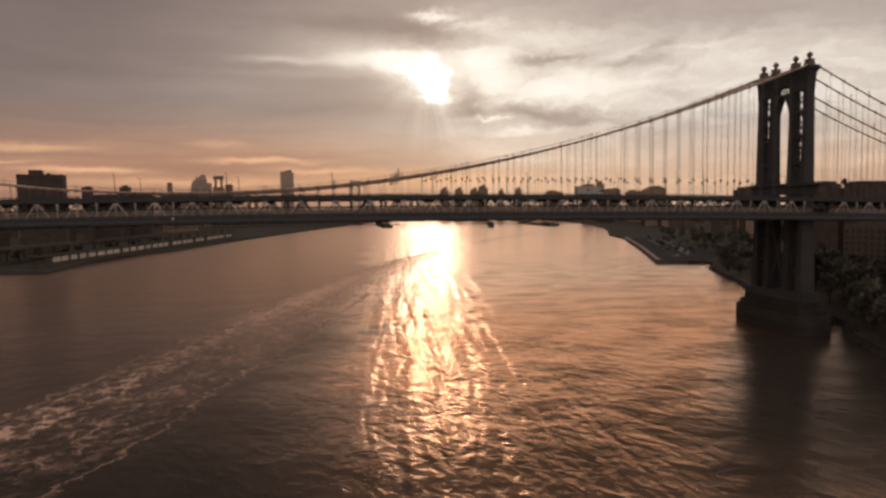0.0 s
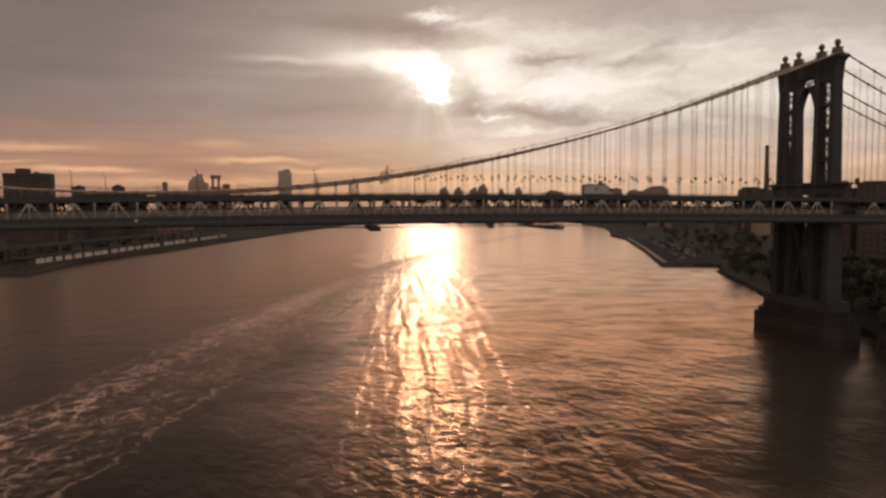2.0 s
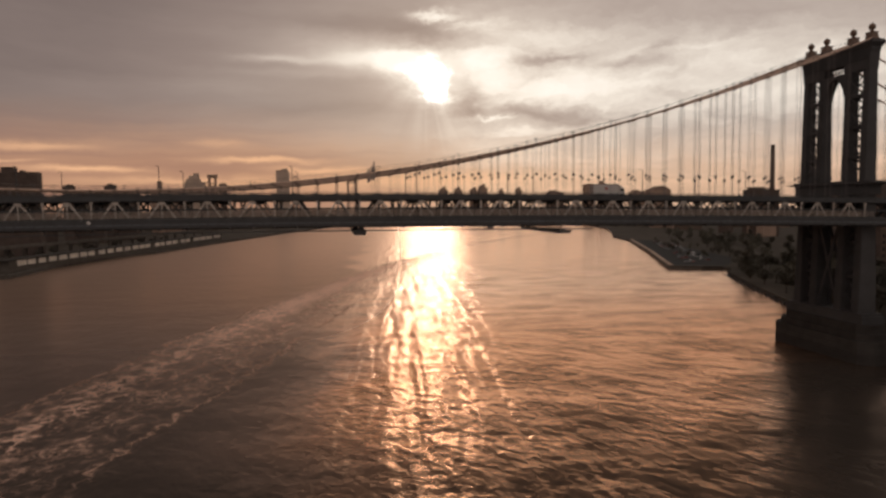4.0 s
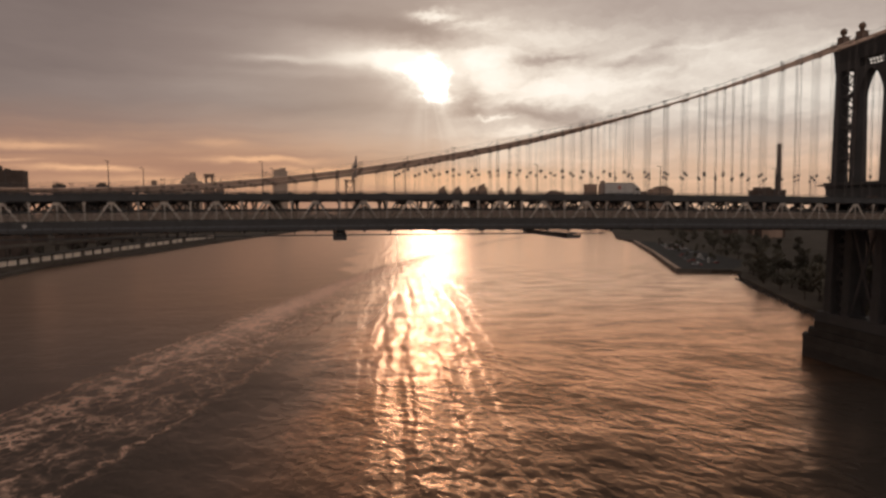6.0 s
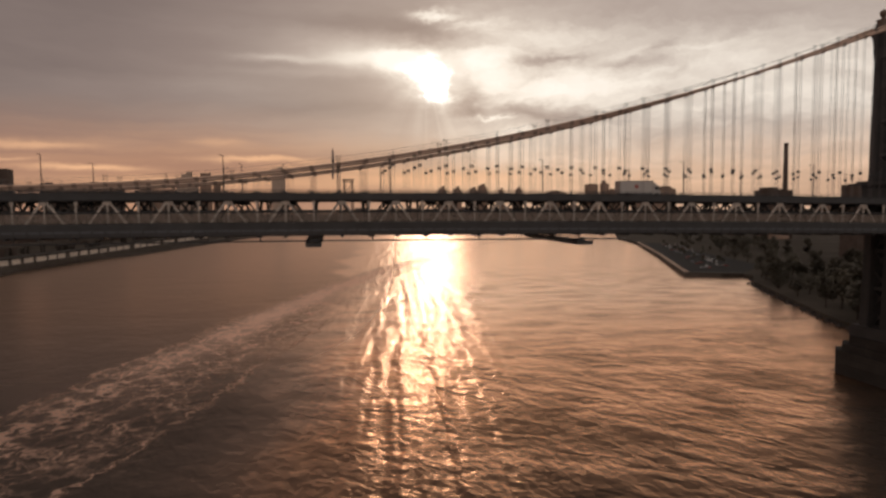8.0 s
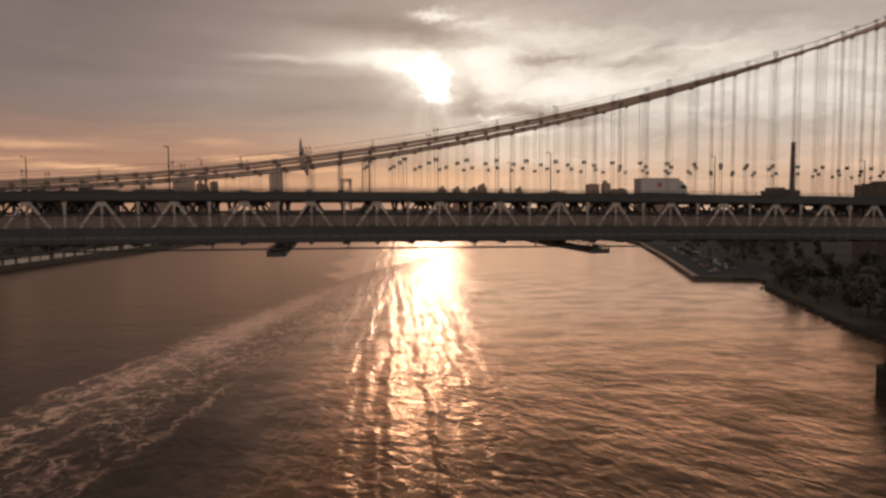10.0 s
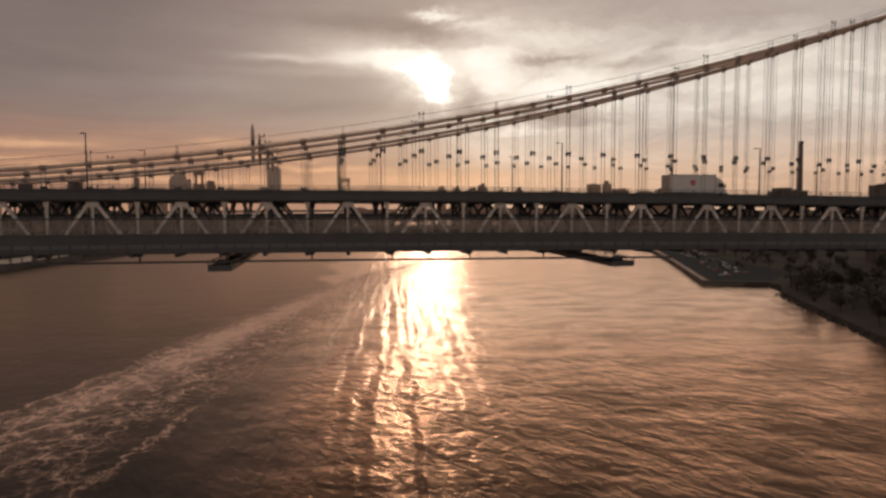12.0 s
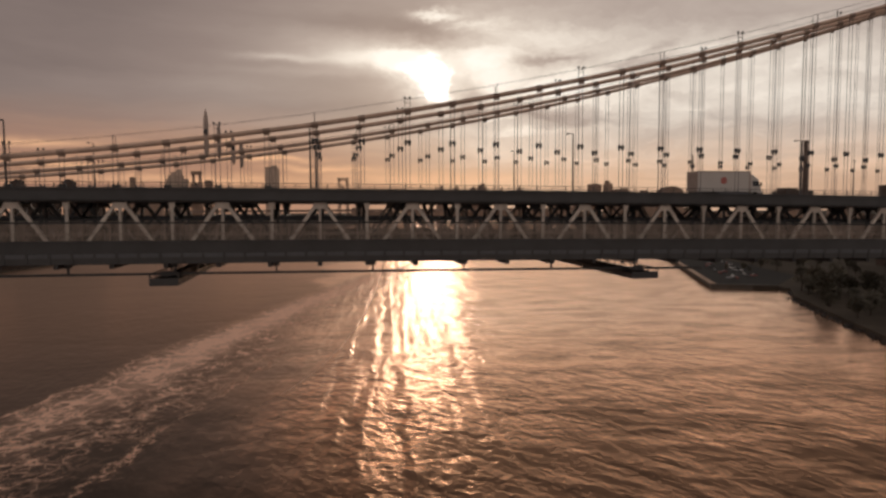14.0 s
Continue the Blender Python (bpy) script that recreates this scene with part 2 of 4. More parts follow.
def water_material():
    mat = bpy.data.materials.new("river_water")
    mat.use_nodes = True
    k = Nodes(mat.node_tree)
    b = mat.node_tree.nodes["Principled BSDF"]
    p = k.put("ShaderNodeTexCoord").outputs["Object"]
    x, y, z = k.split(p)
    # the boat's course: along it and across it
    ca, sa = math.cos(radians(15.5)), math.sin(radians(15.5))
    along = k.m("ADD", k.m("MULTIPLY", x, sa), k.m("MULTIPLY", y, ca))
    across = k.m("SUBTRACT", k.m("MULTIPLY", x, ca), k.m("MULTIPLY", y, sa))
    rx = k.m("SUBTRACT", x, k.m("MULTIPLY", y, 0.10))
    swell = k.noise(k.xyz(k.m("ADD", k.m("MULTIPLY", x, 0.15), k.m("MULTIPLY", y, 0.05)), k.m("MULTIPLY", y, 0.115), 0.0), 1.0, 2.0, 0.5, 0.4)
    chop = k.noise(k.xyz(k.m("MULTIPLY", x, 0.42), k.m("ADD", k.m("MULTIPLY", y, 0.30), k.m("MULTIPLY", x, 0.10)), 1.7), 1.0, 3.0, 0.52, 0.4)
    fine = k.noise(k.xyz(k.m("MULTIPLY", x, 1.0), k.m("MULTIPLY", y, 0.8), 3.0), 1.0, 2.0, 0.55, 0.2)
    gust = k.noise(k.xyz(k.m("MULTIPLY", x, 0.011), k.m("MULTIPLY", y, 0.018), 6.0), 1.0, 3.0, 0.5, 0.5)
    # ridges left by the hull, crests lying nearly along the course
    ridge = k.noise(k.xyz(k.m("ADD", k.m("MULTIPLY", rx, 0.17), k.m("MULTIPLY", k.noise(p, 0.05, 2.0, 0.5), 0.9)), k.m("MULTIPLY", y, 0.012), 2.0), 1.0, 1.5, 0.5, 0.3)
    ridge = k.m("MULTIPLY", ridge, k.bell(rx, 0.0, 85.0, 0.0, 32.0, 1.0))
    open_side = k.steps(rx, 30.0, 120.0)
    h = k.m("MULTIPLY", swell, k.m("ADD", 0.20, k.m("MULTIPLY", open_side, 0.50)))
    h = k.m("ADD", h, k.m("MULTIPLY", chop, k.m("ADD", k.m("ADD", 0.08, k.m("MULTIPLY", k.bell(rx, 0.0, 90.0, 0.0, 28.0, 1.0), 0.17)), k.m("MULTIPLY", gust, k.m("ADD", 0.16, k.m("MULTIPLY", open_side, 0.20))))))
    roll = k.noise(k.xyz(k.m("MULTIPLY", x, 0.030), k.m("MULTIPLY", y, 0.045), 4.0), 1.0, 2.0, 0.45, 0.3)
    h = k.m("ADD", h, k.m("MULTIPLY", roll, k.m("ADD", 0.3, k.m("MULTIPLY", open_side, 0.5))))
    h = k.m("ADD", h, k.m("ADD", k.m("MULTIPLY", fine, 0.035), k.m("MULTIPLY", ridge, 1.9)))
    # foam of the wake: torn edges on both sides, patches between
    wob = k.m("MULTIPLY", k.m("SUBTRACT", k.noise(k.xyz(k.m("MULTIPLY", along, 0.022), k.m("MULTIPLY", across, 0.012), 0.0), 1.0, 7.0, 0.62), 0.5), 16.0)
    q = k.m("ADD", across, wob)
    bend = k.m("MAXIMUM", k.m("SUBTRACT", along, 140.0), 0.0)
    q = k.m("SUBTRACT", q, k.m("MULTIPLY", k.m("MULTIPLY", bend, bend), 0.00025))
    lw = k.m("MULTIPLY", k.noise(p, 0.13, 3.0, 0.55), 13.0)
    lw2 = k.m("MULTIPLY", k.noise(k.xyz(y, x, 4.0), 0.13, 3.0, 0.55), 13.0)

    def lace(scale, thick):
        """Thin torn threads between cells."""
        n = k.put("ShaderNodeTexVoronoi")
        n.feature = "DISTANCE_TO_EDGE"
        k.plug(n.inputs["Vector"], k.xyz(k.m("ADD", across, lw), k.m("MULTIPLY", k.m("ADD", along, lw2), 0.62), 0.0))
        n.inputs["Scale"].default_value = scale
        return k.m("SUBTRACT", 1.0, k.steps(n.outputs["Distance"], 0.01, thick))

    patch = k.steps(k.noise(p, 0.075, 5.0, 0.62), 0.40, 0.58)
    torn = k.m("ADD", k.m("MULTIPLY", lace(0.20, 0.12), k.m("ADD", 0.25, k.m("MULTIPLY", patch, 0.75))), k.m("MULTIPLY", lace(0.44, 0.17), k.m("MULTIPLY", patch, 0.6)))
    torn = k.m("MULTIPLY", torn, k.m("ADD", 0.15, k.m("MULTIPLY", k.steps(k.noise(p, 0.22, 4.0, 0.6), 0.40, 0.60), 1.15)))
    band = k.m("ADD", k.m("MULTIPLY", k.bell(q, 0.0, -10.5, 0.0, 6.5, 1.0), 2.2), k.m("MULTIPLY", k.bell(q, 0.0, 7.0, 0.0, 12.0, 1.0), 0.55))
    q2 = k.m("ADD", q, k.m("MULTIPLY", k.m("SUBTRACT", k.noise(p, 0.16, 6.0, 0.68), 0.5), 15.0))
    rim = k.m("ADD", k.m("MULTIPLY", k.bell(q2, 0.0, -21.5, 0.0, 0.8, 1.0), 1.0), k.bell(q2, 0.0, 23.0, 0.0, 0.6, 1.0))
    rim = k.m("MULTIPLY", rim, k.m("MULTIPLY", k.steps(k.noise(p, 0.35, 6.0, 0.72), 0.38, 0.56), k.steps(k.noise(p, 0.020, 4.0, 0.6), 0.38, 0.50)))
    reach = k.m("MULTIPLY", k.steps(along, -240.0, -130.0), k.m("SUBTRACT", 1.0, k.m("MULTIPLY", k.steps(along, 280.0, 560.0), 0.9)))
    foam = k.m("MULTIPLY", k.m("ADD", k.m("MULTIPLY", torn, band), k.m("MULTIPLY", rim, k.m("SUBTRACT", 1.1, k.m("MULTIPLY", k.steps(along, 80.0, 190.0), 1.1)))), reach)
    veil = k.m("MULTIPLY", k.m("MULTIPLY", k.bell(q, 0.0, -8.0, 0.0, 9.0, 1.0), k.m("ADD", 0.0, k.m("MULTIPLY", k.noise(k.xyz(k.m("MULTIPLY", q, 0.30), k.m("MULTIPLY", along, 0.045), 2.0), 1.0, 6.0, 0.72), 0.8))), k.m("MULTIPLY", k.steps(along, 10.0, 170.0), reach))
    foam = k.m("MULTIPLY", foam, k.m("ADD", 0.58, k.m("MULTIPLY", k.steps(along, -130.0, 120.0), 1.15)))
    foam = k.m("ADD", foam, k.m("MULTIPLY", veil, 2.1), clamp=True)
    churn = k.m("MULTIPLY", k.noise(k.xyz(k.m("MULTIPLY", x, 0.3), k.m("MULTIPLY", y, 0.3), 8.0), 1.0, 3.0, 0.55, 0.3), k.m("MULTIPLY", k.bell(q, 0.0, 0.0, 0.0, 20.0, 1.0), reach))
    h = k.m("ADD", h, k.m("ADD", k.m("MULTIPLY", foam, 0.5), k.m("MULTIPLY", churn, 0.45)))
    h = k.m("MULTIPLY", h, k.m("SUBTRACT", 1.0, k.m("MULTIPLY", k.steps(y, -120.0, 400.0), 0.40)))
    # smoother water round the eastern pier, dimmed for the dark tower mirrored there
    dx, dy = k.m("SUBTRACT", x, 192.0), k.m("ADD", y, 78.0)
    dim_lee = k.m("SQRT", k.m("ADD", k.m("MULTIPLY", dx, dx), k.m("MULTIPLY", dy, dy)))
    dim_lee = k.m("SUBTRACT", 1.0, k.steps(k.m("ADD", dim_lee, k.m("MULTIPLY", gust, 50.0)), 60.0, 150.0))
    # the still cove between pier and bank, darkened to stand for the bank's reflection
    dim_lee = k.m("MAXIMUM", dim_lee, k.m("MULTIPLY", k.steps(x, 203.0, 222.0), k.m("SUBTRACT", 1.0, k.steps(y, 5.0, 40.0))))
    # mask edge drawn where the tower's dark reflection begins
    reflection_edge = k.m("ADD", k.m("SUBTRACT", x, k.m("ADD", 212.2, k.m("MULTIPLY", y, 0.76))), k.m("MULTIPLY", gust, 12.0))
    dim_lee = k.m("MULTIPLY", dim_lee, k.steps(reflection_edge, -18.0, 14.0))
    h = k.m("MULTIPLY", h, k.m("SUBTRACT", 1.0, k.m("MULTIPLY", dim_lee, 0.72)))
    n = k.put("ShaderNodeBump")
    n.inputs["Strength"].default_value = 1.0
    n.inputs["Distance"].default_value = 1.0
    k.plug(n.inputs["Height"], h)
    nor = n.outputs[0]
    # silty brown body; warm light is put into the gloss as a tint
    mat.node_tree.nodes.remove(b)
    body = k.put("ShaderNodeBsdfDiffuse")
    k.plug(body.inputs["Color"], k.mix(foam, (0.050, 0.042, 0.036), (0.95, 0.63, 0.48)))
    k.plug(body.inputs["Normal"], nor)
    gloss = k.put("ShaderNodeBsdfGlossy")
    k.plug(gloss.inputs["Roughness"], k.m("SUBTRACT", k.m("ADD", 0.265, k.m("MULTIPLY", k.m("MULTIPLY", k.steps(y, -60.0, 420.0), 0.06), k.m("SUBTRACT", 1.0, k.m("MULTIPLY", open_side, 1.6)))), k.m("MULTIPLY", dim_lee, 0.03)))
    k.plug(gloss.inputs["Normal"], nor)
    fr = k.put("ShaderNodeFresnel")
    fr.inputs["IOR"].default_value = 1.20
    k.plug(fr.inputs["Normal"], nor)
    ripple = k.put("ShaderNodeBsdfGlossy")
    ripple.inputs["Roughness"].default_value = 0.50
    k.plug(ripple.inputs["Normal"], nor)
    shine = k.put("ShaderNodeMixShader")
    k.plug(shine.inputs[0], k.m("MULTIPLY", k.m("SUBTRACT", 1.0, dim_lee), k.m("ADD", 0.16, k.m("MULTIPLY", k.m("MULTIPLY", k.steps(y, -60.0, 420.0), 0.12), k.m("SUBTRACT", 1.0, k.m("MULTIPLY", open_side, 1.8))))))
    mat.node_tree.links.new(gloss.outputs[0], shine.inputs[1])
    mat.node_tree.links.new(ripple.outputs[0], shine.inputs[2])
    # gloss strength painted by place: dim west of the glitter, bright east of it
    mirror_gain = k.steps(k.m("ADD", rx, k.m("MULTIPLY", k.m("SUBTRACT", k.noise(p, 0.012, 4.0, 0.6), 0.5), 80.0)), 26.0, 78.0)
    # reflections tinted by place: orange glow in the east, greyer in the west
    gloss_tint = k.mix(mirror_gain, (1.0, 0.81, 0.70), (1.0, 0.605, 0.39))
    gloss_tint = k.mix(k.steps(y, -20.0, 220.0), gloss_tint, (1.0, 0.745, 0.585))
    gloss_tint = k.mix(dim_lee, gloss_tint, (0.95, 0.76, 0.63))
    k.plug(gloss.inputs["Color"], gloss_tint)
    k.plug(ripple.inputs["Color"], gloss_tint)
    # patches of weaker gloss stand in for dark wave troughs near the bridge
    mottle = k.noise(k.xyz(k.m("ADD", k.m("MULTIPLY", x, 0.030), k.m("MULTIPLY", y, 0.012)), k.m("MULTIPLY", y, 0.050), 7.0), 1.0, 5.0, 0.6, 0.6)
    mottle = k.m("SUBTRACT", 1.50, k.m("MULTIPLY", k.m("MULTIPLY", k.steps(mottle, 0.40, 0.62), k.m("MULTIPLY", k.m("ADD", 0.15, k.m("MULTIPLY", open_side, 0.85)), k.m("SUBTRACT", 1.0, k.steps(y, -20.0, 260.0)))), 0.80))
    far_mottle = k.noise(k.xyz(k.m("MULTIPLY", rx, 0.035), k.m("MULTIPLY", y, 0.075), 9.0), 1.0, 5.0, 0.68, 0.4)
    far_mottle = k.m("MULTIPLY", k.m("MULTIPLY", k.steps(far_mottle, 0.40, 0.68), k.steps(rx, 10.0, 60.0)), k.m("SUBTRACT", 1.0, k.steps(y, 150.0, 520.0)))
    far_mottle = k.m("SUBTRACT", 1.0, k.m("MULTIPLY", k.m("MULTIPLY", far_mottle, k.steps(y, -90.0, 60.0)), 0.34))
    # gloss is cut near the pier so the mirrored tower stays dark
    mirror_gain = k.m("MULTIPLY", k.m("MULTIPLY", k.m("ADD", k.m("ADD", 0.68, k.m("MULTIPLY", k.steps(rx, -170.0, 10.0), 0.24)), k.m("MULTIPLY", mirror_gain, k.m("SUBTRACT", 3.2, k.m("MULTIPLY", k.steps(rx, 85.0, 140.0), 0.7)))), mottle), k.m("SUBTRACT", 1.0, k.m("MULTIPLY", dim_lee, 0.74)))
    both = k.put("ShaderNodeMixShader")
    k.plug(both.inputs[0], k.m("MULTIPLY", k.m("MULTIPLY", fr.outputs[0], mirror_gain, clamp=True), k.m("MULTIPLY", far_mottle, k.m("SUBTRACT", 1.0, k.m("MULTIPLY", foam, 0.8)))))
    mat.node_tree.links.new(body.outputs[0], both.inputs[1])
    mat.node_tree.links.new(shine.outputs[0], both.inputs[2])
    mat.node_tree.links.new(both.outputs[0], mat.node_tree.nodes["Material Output"].inputs["Surface"])
    return mat


WATER = water_material()

# ---- mesh building ----


class Solid:
    """Collects boxes, beams and tubes into one mesh."""

    def __init__(self):
        self.v, self.f = [], []

    def hexa(self, pts):
        i = len(self.v)
        self.v += [tuple(p) for p in pts]
        self.f += [(i, i + 3, i + 2, i + 1), (i + 4, i + 5, i + 6, i + 7)]
        self.f += [(i + a, i + (a + 1) % 4, i + 4 + (a + 1) % 4, i + 4 + a) for a in range(4)]
        return self

    def box(self, x0, x1, y0, y1, z0, z1):
        return self.taper((x0, x1, y0, y1, z0), (x0, x1, y0, y1, z1))

    def taper(self, a, b):
        (x0, x1, y0, y1, z0), (p0, p1, q0, q1, z1) = a, b
        return self.hexa([(x0, y0, z0), (x1, y0, z0), (x1, y1, z0), (x0, y1, z0), (p0, q0, z1), (p1, q0, z1), (p1, q1, z1), (p0, q1, z1)])

    def beam(self, p, q, w, h=None, side=(0, 1, 0)):
        """A bar from p to q, w wide along side and h thick across it."""
        h = h or w
        p, q = Vector(p), Vector(q)
        d = (q - p).normalized()
        s = Vector(side)
        s = (s - d * s.dot(d))
        s = s.normalized() if s.length > 1e-4 else d.orthogonal().normalized()
        u = d.cross(s)
        c = [s * (w / 2 * a) + u * (h / 2 * b) for a, b in ((-1, -1), (1, -1), (1, 1), (-1, 1))]
        return self.hexa([p + k for k in c] + [q + k for k in c])

    def tube(self, pts, r, n=8):
        """A round bar along pts; r is one radius or one for each point."""
        base = len(self.v)
        for j, p in enumerate(pts):
            p = Vector(p)
            d = (Vector(pts[min(j + 1, len(pts) - 1)]) - Vector(pts[max(j - 1, 0)])).normalized()
            s = d.cross(Vector((0, 0, 1)))
            s = s.normalized() if s.length > 1e-3 else Vector((1, 0, 0))
            u = s.cross(d)
            rr = r[j] if isinstance(r, (list, tuple)) else r
            for a in range(n):
                t = 2 * math.pi * a / n
                self.v.append(tuple(p + (s * math.cos(t) + u * math.sin(t)) * rr))
        for j in range(len(pts) - 1):
            for a in range(n):
                k, m = base + j * n + a, base + j * n + (a + 1) % n
                self.f.append((k, m, m + n, k + n))
        self.f.append(tuple(base + a for a in range(n))[::-1])
        self.f.append(tuple(base + (len(pts) - 1) * n + a for a in range(n)))
        return self

    def lathe(self, prof, c=(0, 0, 0), n=12):
        return self.tube([(c[0], c[1], c[2] + z) for _, z in prof], [r for r, _ in prof], n)

    def poly(self, ring, z0, z1):
        """An upright slab over a ring of (x, y)."""
        i, n = len(self.v), len(ring)
        self.v += [(x, y, z0) for x, y in ring] + [(x, y, z1) for x, y in ring]
        self.f.append(tuple(range(i + n, i + 2 * n)))
        self.f.append(tuple(range(i, i + n))[::-1])
        self.f += [(i + a, i + (a + 1) % n, i + n + (a + 1) % n, i + n + a) for a in range(n)]
        return self

    def mesh(self, name, mat, smooth=False):
        me = bpy.data.meshes.new(name)
        me.from_pydata(self.v, [], self.f)
        me.materials.append(mat)
        if smooth:
            me.polygons.foreach_set("use_smooth", [True] * len(me.polygons))
        me.update()
        return me


def part(name, data, parent=None, at=None, label="", mat=None, smooth=False):
    """One mesh object, alone or under a thing or a part."""
    if isinstance(data, Solid):
        data = data.mesh(name, mat, smooth)
    ob = new(name, data)
    if at is not None:
        ob.matrix_basis = at
    if parent is not None:
        ob.parent = parent
    if label:
        ob["label"] = label
    return ob


def thing(name, label, category, at=None, group="", kind="", data=None):
    ob = new(name, data)
    if at is not None:
        ob.matrix_basis = at
    return tagged(ob, label, category, group, kind)


def shift(x, y, z):
    return Matrix.Translation((x, y, z))


# ---- river and land ----
water = Solid()
water.v = [(-4800, -1500, 0), (4800, -1500, 0), (4800, 4800, 0), (-4800, 4800, 0)]
water.f = [(0, 1, 2, 3)]
thing("water", "rippled brown river water reflecting the sunrise", "water", kind="structure", data=water.mesh("water", WATER))

EAST = [(205, -500), (212, -120), (219, -54), (229, -30), (246, -8), (262, 40), (279, 95), (300, 146), (328, 212), (348, 240), (347, 249), (313, 264),
        (330, 305), (380, 425), (452, 610), (480, 726), (548, 880), (615, 1050), (700, 1400), (760, 1900), (4700, 1900), (4700, -500)]
thing("ground", "dark wooded eastern river bank with quay", "ground", kind="structure", data=Solid().poly(EAST, -3, 2.2).mesh("bank", EARTH))
WEST = [(-4700, 60), (-330, 60), (-300, 300), (-226, 343), (-188, 336), (-191, 400), (-191, 432), (-172, 545), (-150, 590), (-116, 782), (-83, 935),
        (-5, 1262), (120, 1700), (260, 2100), (4700, 2100), (4700, 4700), (-4700, 4700)]
thing("ground", "dark western river bank with quay wall", "ground", kind="structure", data=Solid().poly(WEST, -3, 2.6).mesh("bank", EARTH))

# ---- suspension bridge ----
BAY, HALF = 11.2, 224.0
CABLE_Y = (-14.6, -6.1, 6.1, 14.6)


def camber(x):
    return -2.87 * (x / HALF) ** 2


def cable_z(x):
    a = abs(x)
    if a <= 222:
        return 56.0 + 0.001 * a * a - 1.375e-9 * a ** 4
    s = (a - 222) / 223
    return 101.94 + (47.0 - 101.94) * s - 4 * 15.0 * s * (1 - s)


bridge = thing("suspension_bridge", "blue-grey steel suspension bridge with two decks over the river", "bridge")


def seat(x):
    """The pose of a bay of the deck whose middle is at x."""
    slope = math.atan2(camber(x + 1) - camber(x - 1), 2)
    return pose(x, 0, camber(x), 0, -math.degrees(slope), 0)


BAYS = [-212.8 + BAY * i for i in range(39)]
SIDE = [235.2 + BAY * i for i in range(18)]
h = BAY / 2

def sweep(y0, y1, z0, z1, xa=-436.8, xb=436.8, step=BAY):
    """A bar of one section that follows the deck's camber."""
    s = Solid()
    n = round((xb - xa) / step)
    for i in range(n + 1):
        x = xa + (xb - xa) * i / n
        c = camber(x)
        s.v += [(x, y0, z0 + c), (x, y1, z0 + c), (x, y1, z1 + c), (x, y0, z1 + c)]
        if i:
            b = 4 * i
            s.f += [(b - 4 + a, b - 4 + (a + 1) % 4, b + (a + 1) % 4, b + a) for a in range(4)]
    s.f += [(3, 2, 1, 0), (4 * n, 4 * n + 1, 4 * n + 2, 4 * n + 3)]
    return s


# one bay of a stiffening truss, apex in the middle
def truss_bay(paint):
    d1 = Solid().beam((-4.75, 0, 46.75), (-0.6, 0, 52.7), 0.36, 0.40).mesh("diagonal", paint)
    d2 = Solid().beam((4.75, 0, 46.75), (0.6, 0, 52.7), 0.36, 0.40).mesh("diagonal", paint)
    m = Solid().beam((0, 0, 46.4), (0, 0, 52.9), 0.30, 0.3, (1, 0, 0)).mesh("post", paint)
    e = Solid().beam((0, 0, 46.4), (0, 0, 52.9), 0.34, 0.28, (1, 0, 0)).taper((-0.2, 0.2, -0.2, 0.2, 52.3), (-0.42, 0.42, -0.2, 0.2, 53.1)).mesh("post", paint)
    g = Solid().taper((-0.95, 0.95, -0.2, 0.2, 52.35), (-0.75, 0.75, -0.2, 0.2, 53.1)).mesh("gusset", paint)
    l = Solid().taper((-1.2, 1.2, -0.3, 0.3, 46.6), (-0.6, 0.6, -0.3, 0.3, 47.6)).mesh("gusset", paint)
    return (("diagonal", d1, 0), ("diagonal", d2, 0), ("post", m, 0), ("post", e, h), ("gusset", g, 0), ("gusset", l, h))


# same paint in fact: outer bars coloured as sky-lit, inner as deck-shaded
OUTER, INNER = truss_bay(STEEL_SKYLIT), truss_bay(STEEL)
for row in CABLE_Y:
    truss = part("truss", sweep(-0.34, 0.34, 53.1, 53.9), bridge, shift(0, row, 0), mat=STEEL, label="stiffening truss of steel bars")
    part("chord", sweep(-0.34, 0.34, 45.95, 46.75), truss, mat=STEEL)
    for x in BAYS + SIDE:
        if abs(x) < 430 and x > -80:
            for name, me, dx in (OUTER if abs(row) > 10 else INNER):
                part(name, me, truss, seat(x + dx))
    far = Solid()
    for x in [b for b in BAYS + [-v for v in SIDE] if b <= -80]:
        c = camber(x)
        far.beam((x - 4.75, 0, 46.75 + c), (x - 0.6, 0, 52.7 + c), 0.42, 0.55).beam((x + 4.75, 0, 46.75 + c), (x + 0.6, 0, 52.7 + c), 0.42, 0.55)
        far.beam((x, 0, 46.4 + c), (x, 0, 53 + c), 0.38, 0.36).beam((x + h, 0, 46.4 + c), (x + h, 0, 53 + c), 0.42, 0.4)
    tagged(part("truss_bars", far, truss, mat=STEEL_SKYLIT if abs(row) > 10 else STEEL), kind="stuff")

